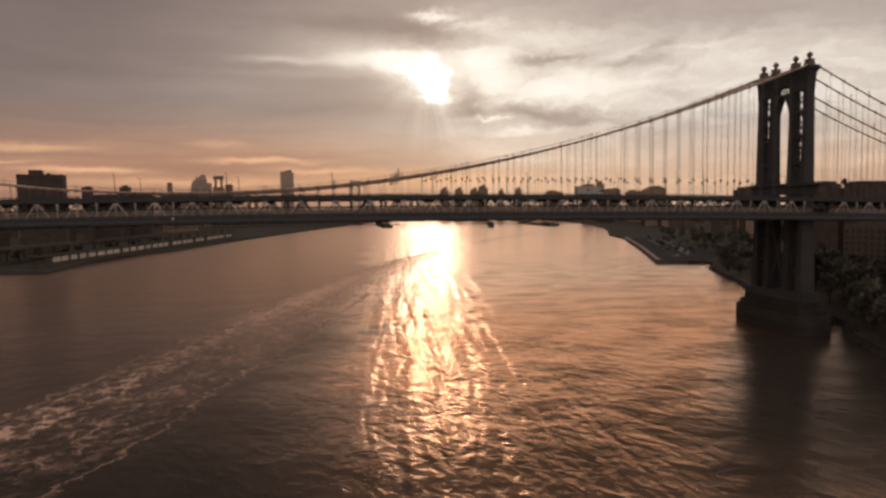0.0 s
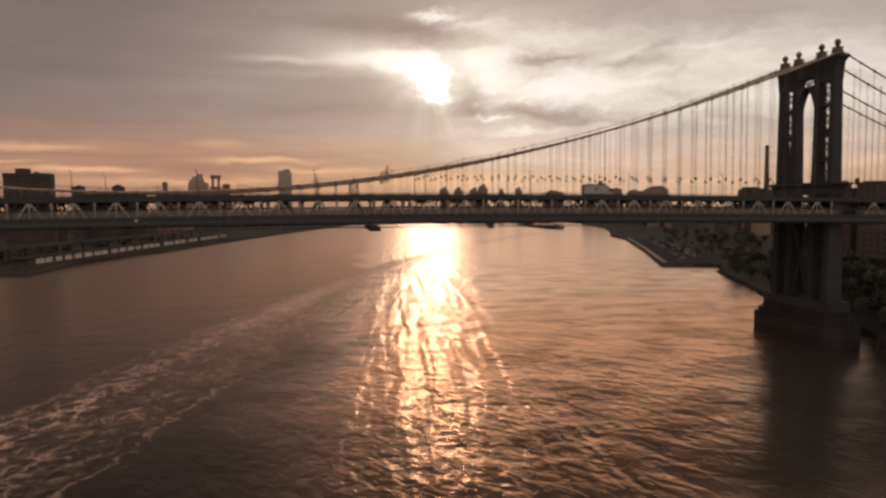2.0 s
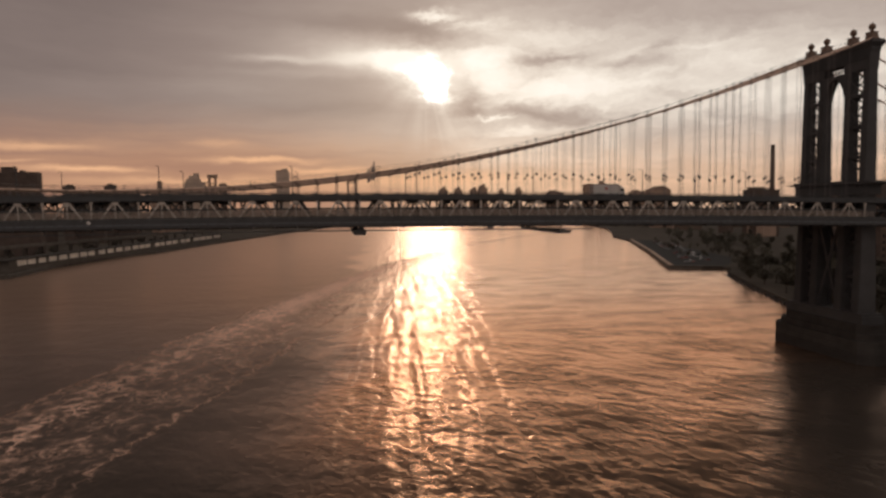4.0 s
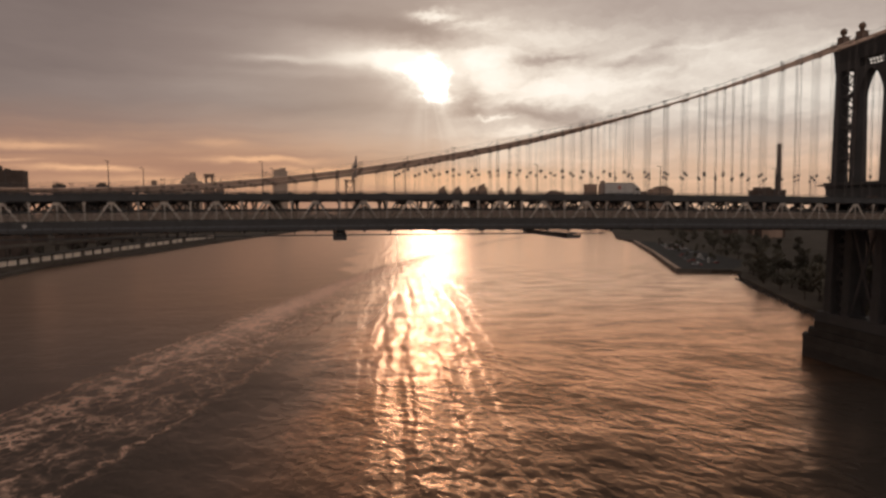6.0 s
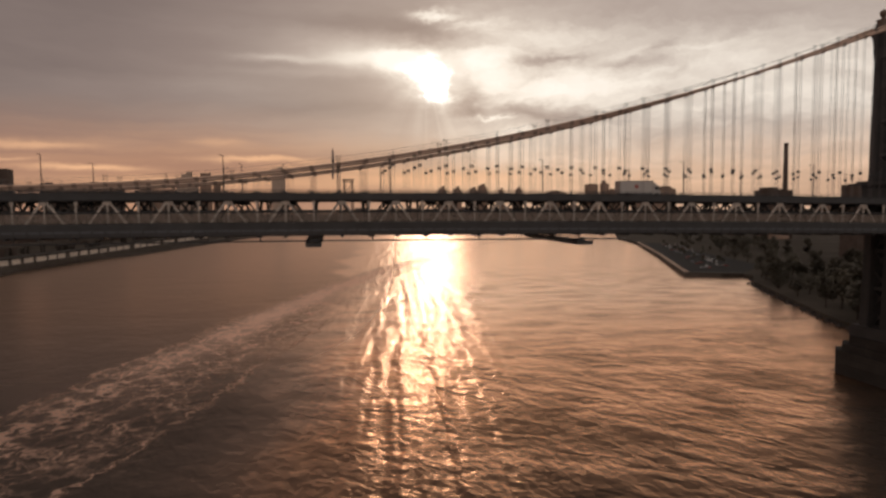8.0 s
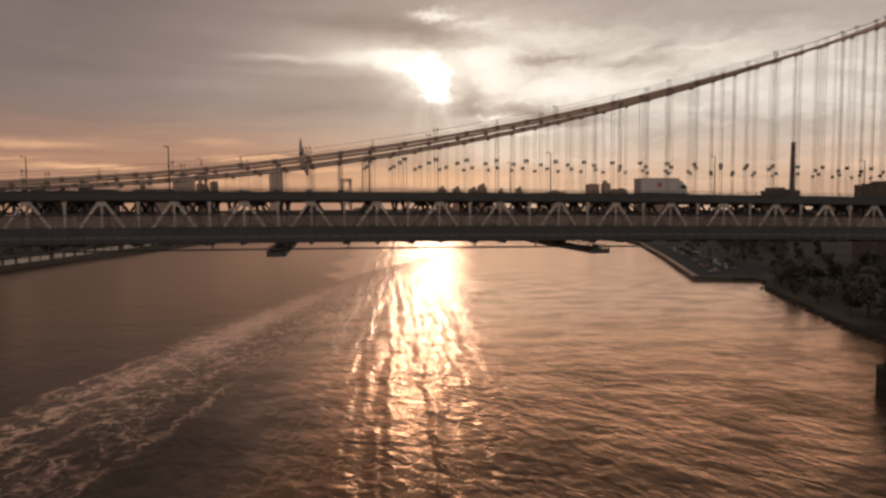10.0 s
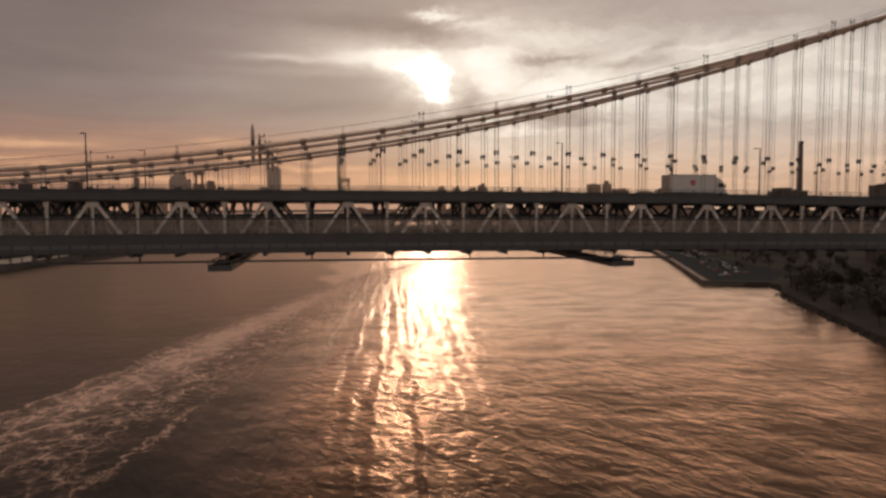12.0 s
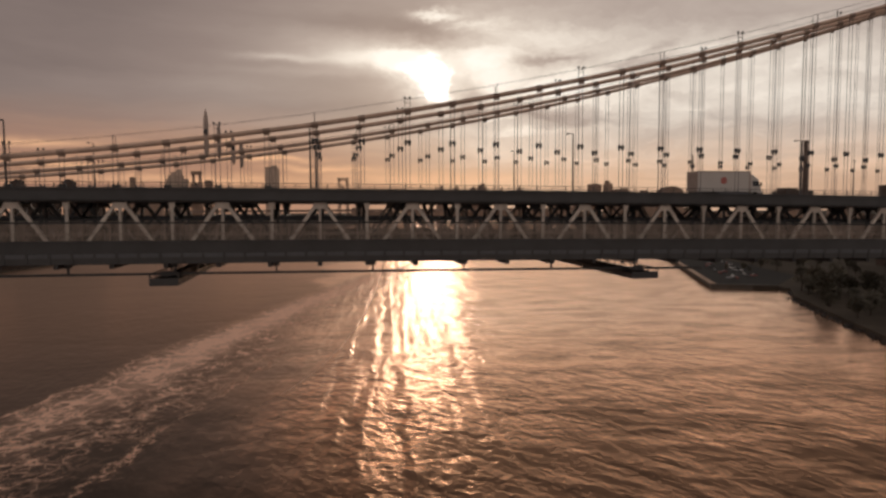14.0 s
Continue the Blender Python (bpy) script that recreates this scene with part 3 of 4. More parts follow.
# decks, fascias and paths
for sgn in (-1, 1):
    def side(a, b):
        return sorted((sgn * a, sgn * b))
    part("upper_roadway", sweep(*side(4.8, 15.0), 53.95, 54.2), bridge, mat=ASPHALT, label="upper roadway slab")
    par = part("fascia_girder", sweep(*side(15.0, 15.3), 53.4, 54.62), bridge, mat=STEEL, label="dark riveted fascia girder of the upper deck")
    part("flange", sweep(*side(14.95, 15.5), 53.32, 53.46), par, mat=STEEL)
    part("flange", sweep(*side(14.95, 15.45), 54.6, 54.74), par, mat=STEEL)
    part("fascia_girder", sweep(*side(4.4, 4.75), 53.3, 54.75), bridge, mat=STEEL)
    part("walkway", sweep(*side(14.7, 18.2), 46.95, 47.15), bridge, mat=CONCRETE, label="path outside the truss")
    edge = part("path_parapet", sweep(*side(18.2, 18.4), 46.9, 48.75), bridge, mat=STEEL, label="dark solid parapet of the outer path")
    part("stringer", sweep(*side(18.15, 18.56), 46.3, 46.98), edge, mat=STEEL)
    # lighter paint on this strip puts in the sky it catches
    part("edge_strip", sweep(*side(18.15, 18.62), 46.98, 47.42), edge, mat=STEEL_MID, label="lighter blue-grey edge strip")
    part("upper_stringer", sweep(*side(9.8, 10.1), 53.0, 53.9), bridge, mat=STEEL)
    part("upper_stringer", sweep(*side(6.9, 7.15), 53.0, 53.9), bridge, mat=STEEL)
    part("service_duct", sweep(*side(4.6, 5.0), 50.85, 51.2), bridge, mat=STEEL_MID)
    part("service_duct", sweep(*side(13.6, 13.85), 50.95, 51.15), bridge, mat=STEEL)
    part("cap_rail", sweep(*side(18.15, 18.5), 48.72, 48.84), edge, mat=STEEL)
    rib = Solid().box(-0.14, 0.14, sgn * 18.62 - 0.05, sgn * 18.62 + 0.05, 46.3, 47.5).mesh("edge_bracket", STEEL)
    for i in range(126 if sgn < 0 else 0):
        part("edge_bracket", rib, edge, seat(-62.0 + i * BAY / 5))
    # inspection rail hung under the deck
    rail = part("inspection_rail", sweep(*side(16.7, 16.95), 44.85, 45.12, -200, 128, 8.2), bridge, mat=STEEL, label="thin hanging inspection rail")
    hang = Solid().box(-0.1, 0.1, -0.1, 0.1, 45.0, 46.5).box(-0.35, 0.35, -0.3, 0.3, 45.75, 46.5).mesh("rail_hanger", STEEL)
    for i in range(30):
        x = -195 + BAY * i
        if x < 128:
            part("rail_hanger", hang, rail, shift(x, sgn * 16.82, camber(x)))
part("lower_deck", sweep(-14.7, 14.7, 46.75, 47.0), bridge, mat=ASPHALT, label="lower deck with tracks and roadway")

# floor beams under the lower deck, and upper cross beams
fb = Solid().box(-0.25, 0.25, -18.1, 18.1, 45.75, 46.75).mesh("floor_beam", STEEL)
ub = Solid().box(-0.2, 0.2, -15.0, 15.0, 53.2, 53.95).mesh("cross_beam", STEEL)
sway = [Solid().beam((0, s * 14.4, 53.3), (0, s * 10.2, 51.2), 0.25).beam((0, s * 6.3, 53.3), (0, s * 10.2, 51.2), 0.25).beam((0, s * 14.4, 51.2), (0, s * 6.3, 51.2), 0.22).mesh("sway_brace", STEEL) for s in (-1, 1)]
for x in [-84 + h * i for i in range(82)]:
    part("floor_beam", fb, bridge, seat(x))
    part("cross_beam", ub, bridge, seat(x))
    if round((x + 84) / h) % 2 == 0:
        for me in sway:
            part("sway_brace", me, bridge, seat(x))

# path fence: posts, rails and fine upright bars, in bays
def fence_bay(wide):
    s = Solid()
    for i in range(74):
        x = -h + 0.075 + i * BAY / 74
        s.box(x - wide, x + wide, -0.015, 0.015, 48.8, 50.75)
    for z in (49.6, 50.75):
        s.box(-h, h, -0.04, 0.04, z - 0.05, z + 0.05)
    for x in (-h + 0.05, -h / 2, 0, h / 2):
        s.box(x - 0.05, x + 0.05, -0.05, 0.05, 48.7, 50.8)
    return s.mesh("fence_panel", FENCE_STEEL)


FENCE, MESH = fence_bay(0.013), fence_bay(0.036)
for row in (-18.3, 18.3):
    fence = thing("path_fence", "tall steel bar fence along the bridge path", "fence", shift(0, row, 0), "fences of the bridge paths")
    part("top_rail", sweep(-0.09, 0.09, 50.72, 50.92), fence, mat=STEEL, label="dark top rail")
    for x in BAYS + SIDE:
        if x > -100:
            part("fence_panel", FENCE, fence, seat(x))
    # inner fence towards the tracks
    f2 = thing("track_fence", "steel bar fence between path and tracks", "fence", shift(0, row * 0.745, -0.35), "fences of the bridge paths")
    for x in BAYS + SIDE:
        if x > -100:
            part("fence_panel", MESH, f2, seat(x))

# guard rail on top of the fascia
def rail_bay():
    s = Solid().box(-h, h, -0.035, 0.035, 55.33, 55.4).box(-h, h, -0.025, 0.025, 55.02, 55.06)
    for i in range(6):
        x = -h + 0.9 + i * BAY / 6
        s.box(x - 0.04, x + 0.04, -0.04, 0.04, 54.7, 55.38)
    return s.mesh("rail_panel", STEEL)


RAIL = rail_bay()
for row in (-15.15, 15.15, -4.6, 4.6):
    gr = thing("guard_rail", "thin steel guard rail on the roadway edge", "railing", shift(0, row, 0), "roadway guard rails")
    for x in BAYS + SIDE:
        if x > -100:
            part("rail_panel", RAIL, gr, seat(x))

# main cables with bands, hand ropes and hangers
sockets = Solid().box(-0.40, 0.40, -0.14, 0.14, -0.06, 0.16)
for dx in (-0.24, 0.24):
    sockets.lathe([(0.07, -0.46), (0.15, -0.34), (0.19, -0.06)], (dx, 0, 0), 7).lathe([(0.15, 0.16), (0.06, 0.36)], (dx, 0, 0), 7)
sockets = sockets.mesh("socket", STEEL)
ropes = Solid()
for dx in (-0.26, 0.26):
    ropes.tube([(dx, 0, 0), (dx, 0, 1)], 0.037, 5)
ropes = ropes.mesh("hanger", ROPE)
band = Solid().tube([(-0.42, 0, 0), (-0.40, 0, 0), (0.40, 0, 0), (0.42, 0, 0)], [0.29, 0.335, 0.335, 0.29], 10).box(-0.36, 0.36, -0.09, 0.09, -0.52, -0.3)
for dx in (-0.28, 0.0, 0.28):
    band.box(dx - 0.05, dx + 0.05, -0.42, 0.42, -0.07, 0.07)
band = band.mesh("cable_band", BAND)
# a pair of small lamps on a bracket, which also carries the hand ropes
lamp_me = Solid().box(-0.04, 0.04, -0.5, 0.5, 1.28, 1.36)
for dx in (-0.32, 0.32):
    lamp_me.box(dx - 0.025, dx + 0.025, -0.03, 0.03, 0.25, 1.45).lathe([(0.05, 1.42), (0.13, 1.47), (0.14, 1.62), (0.05, 1.74)], (dx, 0, 0), 8)
lamp_me = lamp_me.box(-0.34, 0.34, -0.03, 0.03, 0.9, 0.96).mesh("cable_lamp", STEEL)
stand_me = Solid().box(-0.03, 0.03, -0.48, -0.42, 0.2, 1.38).box(-0.03, 0.03, 0.42, 0.48, 0.2, 1.38).box(-0.03, 0.03, -0.48, 0.48, 0.16, 0.24).mesh("rope_stand", STEEL)
for row in CABLE_Y:
    pts = [(x, 0, cable_z(x)) for x in np.arange(-445, 445.1, 5.0)]
    cable = part("main_cable", Solid().tube(pts, 0.29, 10), bridge, shift(0, row, 0), mat=CABLE, smooth=True, label="thick wrapped brown-grey main cable")
    for off in (-0.45, 0.45):
        part("hand_rope", Solid().tube([(x, off, cable_z(x) + 1.35) for x in np.arange(-220, 220.1, 8.0)], 0.015, 4), cable, mat=ROPE)
    for i in range(-38, 77):
        x = i * h
        if abs(abs(x) - 222) < 6 or x > 425:
            continue
        slope = math.degrees(math.atan2(cable_z(x + 1) - cable_z(x - 1), 2))
        part("cable_band", band, cable, pose(x, 0, cable_z(x), 0, -slope, 0))
        if i % 4 == 0:
            part("cable_lamp", lamp_me, cable, shift(x, 0, cable_z(x)))
        elif i % 2 == 0 and x > -60:
            part("rope_stand", stand_me, cable, shift(x, 0, cable_z(x)))
        top, foot = cable_z(x) - 0.4, 53.9 + camber(x)
        if top - foot < 0.6:
            continue
        part("hanger", ropes, bridge, shift(x, row, foot) @ Matrix.Diagonal((1, 1, top - foot, 1)))
        if top > 61.5:
            part("socket", sockets, cable, shift(x, 0, 60.6 + camber(x)))
        else:
            part("socket", sockets, cable, shift(x, 0, 54.9 + camber(x)))


TOWER_Y = (-12.8, -5.6, 5.6, 12.8)


def lattice_panel(a, b, z0, z1, fx):
    """Crossed bars with a small plate where they meet, between two rows of columns."""
    mid = (z0 + z1) / 2
    s = Solid().beam((fx, a, z0), (fx, b, z1), 0.34, 0.2, (0, 0, 1)).beam((fx + 0.02, b, z0), (fx + 0.02, a, z1), 0.34, 0.2, (0, 0, 1))
    return s.box(fx - 0.16, fx + 0.16, (a + b) / 2 - 0.45, (a + b) / 2 + 0.45, mid - 0.4, mid + 0.4)


def tower(x):
    t = part("tower", Solid().box(-4.2, 4.2, -17.0, 17.0, 12.0, 14.5).box(-3.9, 3.9, -16.4, 16.4, 14.5, 15.3), bridge, shift(x, 0, 0), mat=STEEL_TOWER, label="dark steel bridge tower with lattice bays and arch")
    for row in TOWER_Y:
        col = Solid().taper((-3.2, 3.2, row - 1.5, row + 1.5, 15.3), (-2.1, 2.1, row - 1.2, row + 1.2, 54.0))
        col.taper((-2.1, 2.1, row - 1.2, row + 1.2, 54.0), (-1.35, 1.35, row - 1.15, row + 1.15, 94.0))
        # cover plates and splices on the four faces
        for sy in (-0.9, 0.9):
            col.taper((-2.22, 2.22, row + sy - 0.22, row + sy + 0.22, 54.0), (-1.47, 1.47, row + sy - 0.2, row + sy + 0.2, 94.0))
            col.taper((-3.32, 3.32, row + sy - 0.25, row + sy + 0.25, 15.3), (-2.22, 2.22, row + sy - 0.22, row + sy + 0.22, 54.0))
        for z in range(58, 94, 6):
            w = 2.1 - 0.75 * (z - 54) / 40 + 0.1
            col.box(-w, w, row - 1.27, row + 1.27, z - 0.15, z + 0.15)
        part("column", col, t, mat=STEEL_TOWER)
        # finial: stepped pedestal, moulded neck and ball with a tip
        ped = Solid().box(-1.55, 1.55, row - 1.55, row + 1.55, 101.1, 101.5).taper((-1.35, 1.35, row - 1.35, row + 1.35, 101.5), (-1.1, 1.1, row - 1.1, row + 1.1, 103.3))
        ped.box(-1.3, 1.3, row - 1.3, row + 1.3, 103.3, 103.6).lathe([(1.0, 103.6), (0.62, 103.9), (0.5, 104.15), (0.62, 104.3)], (0, row, 0), 12)
        fin = part("finial", ped, t, mat=COPPER, label="copper finial on a stepped pedestal")
        part("ball", Solid().lathe([(0.42, 104.2), (0.82, 104.5), (1.02, 105.0), (1.04, 105.4), (0.86, 105.9), (0.48, 106.2), (0.16, 106.3), (0.04, 106.7)], (0, row, 0), 14), fin, mat=COPPER, smooth=True, label="copper ball")
    # lattice between the paired columns
    for sgn in (-1, 1):
        a, b = sorted((sgn * 6.7, sgn * 11.7))
        levels = [(15.5 + 5.5 * i, 15.5 + 5.5 * (i + 1)) for i in range(7)] + [(60.2 + 4.85 * i, 60.2 + 4.85 * (i + 1)) for i in range(7)]
        for i, (z0, z1) in enumerate(levels):
            for fx in (-1.3, 1.3):
                part("lattice", lattice_panel(a, b, z0 + 0.2, z1 - 0.2, fx), t, mat=STEEL_TOWER)
            if i % 2 == 0:
                part("lattice_strut", Solid().box(-1.5, 1.5, a, b, z0 - 0.45, z0 + 0.45), t, mat=STEEL_TOWER)
    # belt with cornice at the roadway
    belt = Solid().box(-2.7, 2.7, -15.4, 15.4, 53.0, 56.4).box(-3.4, 3.4, -17.4, 17.4, 56.4, 57.0).box(-3.0, 3.0, -16.0, 16.0, 57.0, 57.4)
    for y in [-15.2 + 1.6 * i for i in range(20)]:
        belt.taper((-2.75, 2.75, y - 0.12, y + 0.12, 55.2), (-3.3, 3.3, y - 0.12, y + 0.12, 56.4))
    part("belt", belt, t, mat=STEEL_TOWER)
    for sy in (-1, 1):
        part("balcony", Solid().box(-3.2, 3.2, sy * 18.2 - 1.0, sy * 18.2 + 1.0, 56.6, 56.85).box(-3.2, 3.2, sy * 19.15 - 0.04, sy * 19.15 + 0.04, 57.6, 57.7).box(-0.06, 0.06, sy * 19.15 - 0.04, sy * 19.15 + 0.04, 56.85, 57.6).beam((0, sy * 17.0, 55.4), (0, sy * 18.8, 56.6), 0.3, 0.3), t, mat=STEEL_TOWER)
    # pointed arch between the inner columns
    n, wide = 12, 4.6
    rim = []
    for i in range(-n, n + 1):
        f = 1 - abs(i) / n
        rim.append((wide * i / n, 82.5 + 9.0 * math.sin(f * math.pi / 2) ** 0.62))
    m = len(rim)
    arch = Solid()
    for fx in (-1.6, 1.6):
        arch.v += [(fx, y, z) for y, z in rim]
    for i in range(2 * n):
        y0, y1 = rim[i][0], rim[i + 1][0]
        j = len(arch.v)
        top = 92.4
        arch.v += [(-1.6, y0, top), (-1.6, y1, top), (1.6, y0, top), (1.6, y1, top)]
        arch.f += [(i, i + 1, j + 1, j), (m + i + 1, m + i, j + 2, j + 3), (i + 1, i, m + i, m + i + 1), (j, j + 1, j + 3, j + 2)]
    part("arch", arch, t, mat=STEEL_TOWER, label="pointed steel arch")
    # pierced scroll bars in the spandrel over the arch
    scroll = Solid()
    for y in (-3.4, -2.2, -1.0, 0.2, 1.4, 2.6, 3.6):
        scroll.beam((0, y - 0.55, 92.4), (0, y + 0.35, 95.0), 0.3, 0.26, (1, 0, 0))
    part("spandrel_scroll", scroll.box(-0.3, 0.3, -4.3, 4.3, 93.55, 93.8), t, mat=STEEL_TOWER, label="pierced scroll panel over the arch")
    cap = Solid().taper((-1.6, 1.6, -14.0, -4.3, 92.4), (-1.75, 1.75, -14.1, -4.3, 95.0)).taper((-1.6, 1.6, 4.3, 14.0, 92.4), (-1.75, 1.75, 4.3, 14.1, 95.0))
    cap.taper((-1.75, 1.75, -14.1, 14.1, 95.0), (-1.9, 1.9, -14.3, 14.3, 98.6))
    cap.taper((-2.0, 2.0, -14.4, 14.4, 98.6), (-2.6, 2.6, -15.2, 15.2, 100.0)).box(-2.8, 2.8, -15.6, 15.6, 100.0, 100.5).box(-2.4, 2.4, -15.3, 15.3, 100.5, 101.1)
    for i in range(27):
        y = -13.52 + i * 1.04
        cap.box(-2.1, 2.1, y - 0.18, y + 0.18, 95.4, 98.6)
    # curved brackets that carry the cornice past the end columns
    for sy in (-1, 1):
        for j in range(4):
            q = j / 4
            cap.box(-1.7, 1.7, *sorted((sy * 13.6, sy * (13.9 + 1.3 * q * q))), 93.0 + 1.6 * j, 94.6 + 1.6 * j)
    part("cornice", cap, t, mat=STEEL_TOWER, label="heavy moulded cornice")
    for fx in (-2.0, 2.0):
        part("cross_brace", Solid().beam((fx, -4.4, 16), (fx, 4.4, 44), 0.9, 0.5, (0, 0, 1)).beam((fx + 0.02, 4.4, 16), (fx + 0.02, -4.4, 44), 0.9, 0.5, (0, 0, 1)), t, mat=STEEL_TOWER)
    part("strut", Solid().box(-2.4, 2.4, -12, 12, 43.6, 45.6), t, mat=STEEL_TOWER)


tower(222)
tower(-222)


def pier(x):
    p = thing("bridge_pier", "stepped granite masonry pier standing in the river", "bridge pier", shift(x, 0, 0), "bridge piers")
    z = -3.0
    for hw, hy, z1 in ((7.2, 21.6, 7.4), (6.2, 20.2, 9.4), (5.2, 18.8, 12.0)):
        n = 5 if hw > 7 else 1
        for i in range(n):
            a, b = z + (z1 - z) * i / n, z + (z1 - z) * (i + 1) / n - (0.08 if n > 1 else 0)
            d = 0.06 * (i % 2)
            c = 3.2
            ring = [(-hw + c, -hy), (hw - c, -hy), (hw - d, -hy + c), (hw - d, hy - c), (hw - c, hy), (-hw + c, hy), (-hw + d, hy - c), (-hw + d, -hy + c)]
            part("course", Solid().poly(ring, a, b), p, mat=GRANITE)
        z = z1
    part("core", Solid().box(-6.9, 6.9, -18, 18, -3, 7.3), p, mat=GRANITE)


pier(222)
pier(-222)


# ---- on the bridge ----
def street_lamp(x, y):
    z = 54.2 + camber(x)
    a = -1 if y > 0 else 1
    t = thing("street_lamp", "tall slim grey street lamp on the upper roadway", "street lamp", shift(x, y, z), "street lamps on the bridge")
    part("pole", Solid().tube([(0, 0, 0), (0, 0, 8.1)], [0.13, 0.08], 8), t, mat=STEEL)
    part("base", Solid().lathe([(0.26, 0), (0.24, 0.5), (0.15, 0.7)], (0, 0, 0), 8), t, mat=STEEL)
    part("arm", Solid().tube([(0, 0, 8.0), (-0.15, 0.2 * a, 8.12), (-0.35, 0.5 * a, 8.15)], 0.04, 6), t, mat=STEEL)
    part("lamp_head", Solid().taper((-0.8, -0.3, 0.5 * a - 0.15, 0.5 * a + 0.15, 8.05), (-0.7, -0.3, 0.5 * a - 0.1, 0.5 * a + 0.1, 8.2)), t, mat=STEEL)


for i in range(-4, 12):
    for y in (-13.6, 13.6):
        x = 44.2 + 33.6 * i
        if x > -100 and abs(x - 222) > 8:
            street_lamp(x, y)


def traveller(x, w):
    z = camber(x)
    t = thing("inspection_gantry", "dark steel inspection gantry hung under the deck", "gantry", shift(x, 0, z), "inspection gantries under the bridge")
    part("platform", Solid().box(-w / 2, w / 2, -18.6, 18.6, 43.8, 44.02), t, mat=STEEL)
    for sx in (-w / 2, w / 2):
        s = Solid()
        for i in range(16):
            y = -18.6 + i * 2.48
            s.box(sx - 0.05, sx + 0.05, y - 0.05, y + 0.05, 43.9, 45.1)
            if i < 15:
                s.beam((sx, y, 44.0 if i % 2 else 45.05), (sx, y + 2.48, 45.05 if i % 2 else 44.0), 0.07)
        s.box(sx - 0.06, sx + 0.06, -18.6, 18.6, 45.03, 45.15).box(sx - 0.03, sx + 0.03, -18.6, 18.6, 44.0, 44.5)
        part("side_frame", s, t, mat=STEEL)
    for y in (-18.6, 18.6):
        part("end_frame", Solid().box(-w / 2, w / 2, y - 0.04, y + 0.04, 43.9, 44.65).box(-w / 2, w / 2, y - 0.05, y + 0.05, 45.03, 45.15), t, mat=STEEL)
    for y in (-16.82, 16.82):
        part("wheel_bracket", Solid().box(-0.5, 0.5, y - 0.18, y + 0.18, 44.7, 45.3), t, mat=STEEL)


traveller(61.8, 3.0)
traveller(119.2, 3.4)


def shrouded_mast(row):
    x = 66.0
    z = cable_z(x)
    t = thing("shrouded_mast", "slim pointed mast wrapped in grey sheeting on a cable", "mast", shift(x, row, z), "wrapped masts on the cables")
    k = 1.0 if row < -10 else 0.8
    part("wrapping", Solid().lathe([(0.08, -2.2 * k), (0.26, -1.7 * k), (0.29, 0.0), (0.28, 1.5 * k), (0.24, 2.4 * k), (0.12, 3.0 * k), (0.02, 3.4 * k)], (0, 0, 0), 9), t, mat=SHEETING, smooth=True)
    part("tie", Solid().tube([(-0.2, 0, 0.7), (0.2, 0, 0.7)], 0.42, 8), t, mat=STEEL)


for row in CABLE_Y:
    shrouded_mast(row)


def box_truck():
    x, y = 135.5, -10.2
    t = thing("box_truck", "white box truck with a round red mark on its side", "truck", shift(x, y, 54.2 + camber(x)))
    part("cargo_box", Solid().box(-5.0, 3.2, -1.25, 1.25, 0.95, 3.75), t, mat=WHITE)
    part("cab", Solid().taper((3.3, 5.2, -1.15, 1.15, 0.7), (3.3, 4.6, -1.1, 1.1, 2.7)), t, mat=WHITE)
    part("window", Solid().hexa([(3.7, -1.17, 1.75), (4.8, -1.17, 1.75), (4.8, -1.13, 1.75), (3.7, -1.13, 1.75), (3.7, -1.17, 2.45), (4.55, -1.17, 2.45), (4.55, -1.13, 2.45), (3.7, -1.13, 2.45)]), t, mat=GLASS)
    part("chassis", Solid().box(-5.0, 5.0, -0.9, 0.9, 0.55, 0.95), t, mat=STEEL)
    for my in (-1.245, 1.245):
        part("top_rail", Solid().box(-5.05, 3.25, my - 0.045, my + 0.045, 3.68, 3.82), t, mat=SHEETING)
    for mx in (-4.96, 3.15):
        part("end_frame", Solid().box(mx - 0.1, mx + 0.09, -1.28, 1.28, 0.95, 3.78), t, mat=SHEETING)
    part("roof_fairing", Solid().taper((3.3, 4.6, -1.05, 1.05, 2.7), (3.3, 3.7, -1.0, 1.0, 3.35)), t, mat=WHITE)
    part("windscreen", Solid().hexa([(5.02, -1.0, 1.6), (5.06, -1.0, 1.6), (5.06, 1.0, 1.6), (5.02, 1.0, 1.6), (4.66, -0.95, 2.55), (4.70, -0.95, 2.55), (4.70, 0.95, 2.55), (4.66, 0.95, 2.55)]), t, mat=GLASS)
    part("bumper", Solid().box(5.15, 5.35, -1.15, 1.15, 0.45, 0.85), t, mat=STEEL)
    part("side_skirt", Solid().box(-1.6, 3.0, -1.2, -1.12, 0.5, 0.95), t, mat=STEEL_MID)
    for my in (-1.4, 1.4):
        part("mirror", Solid().box(4.75, 4.85, my - 0.12, my + 0.12, 1.7, 2.25).box(4.78, 4.82, min(my, 1.1 * my / 1.4), max(my, 1.1 * my / 1.4), 2.2, 2.25), t, mat=RUBBER)
    part("mark", Solid().tube([(-0.9, -1.27, 2.5), (-0.9, -1.25, 2.5)], 0.5, 20), t, mat=RED, label="round red mark")
    wheel = Solid().tube([(0, -0.15, 0), (0, 0.15, 0)], 0.48, 14).mesh("wheel", RUBBER)
    for wx in (-3.6, -2.5, 4.1):
        for wy in (-1.05, 1.05):
            part("wheel", wheel, t, shift(wx, wy, 0.48))


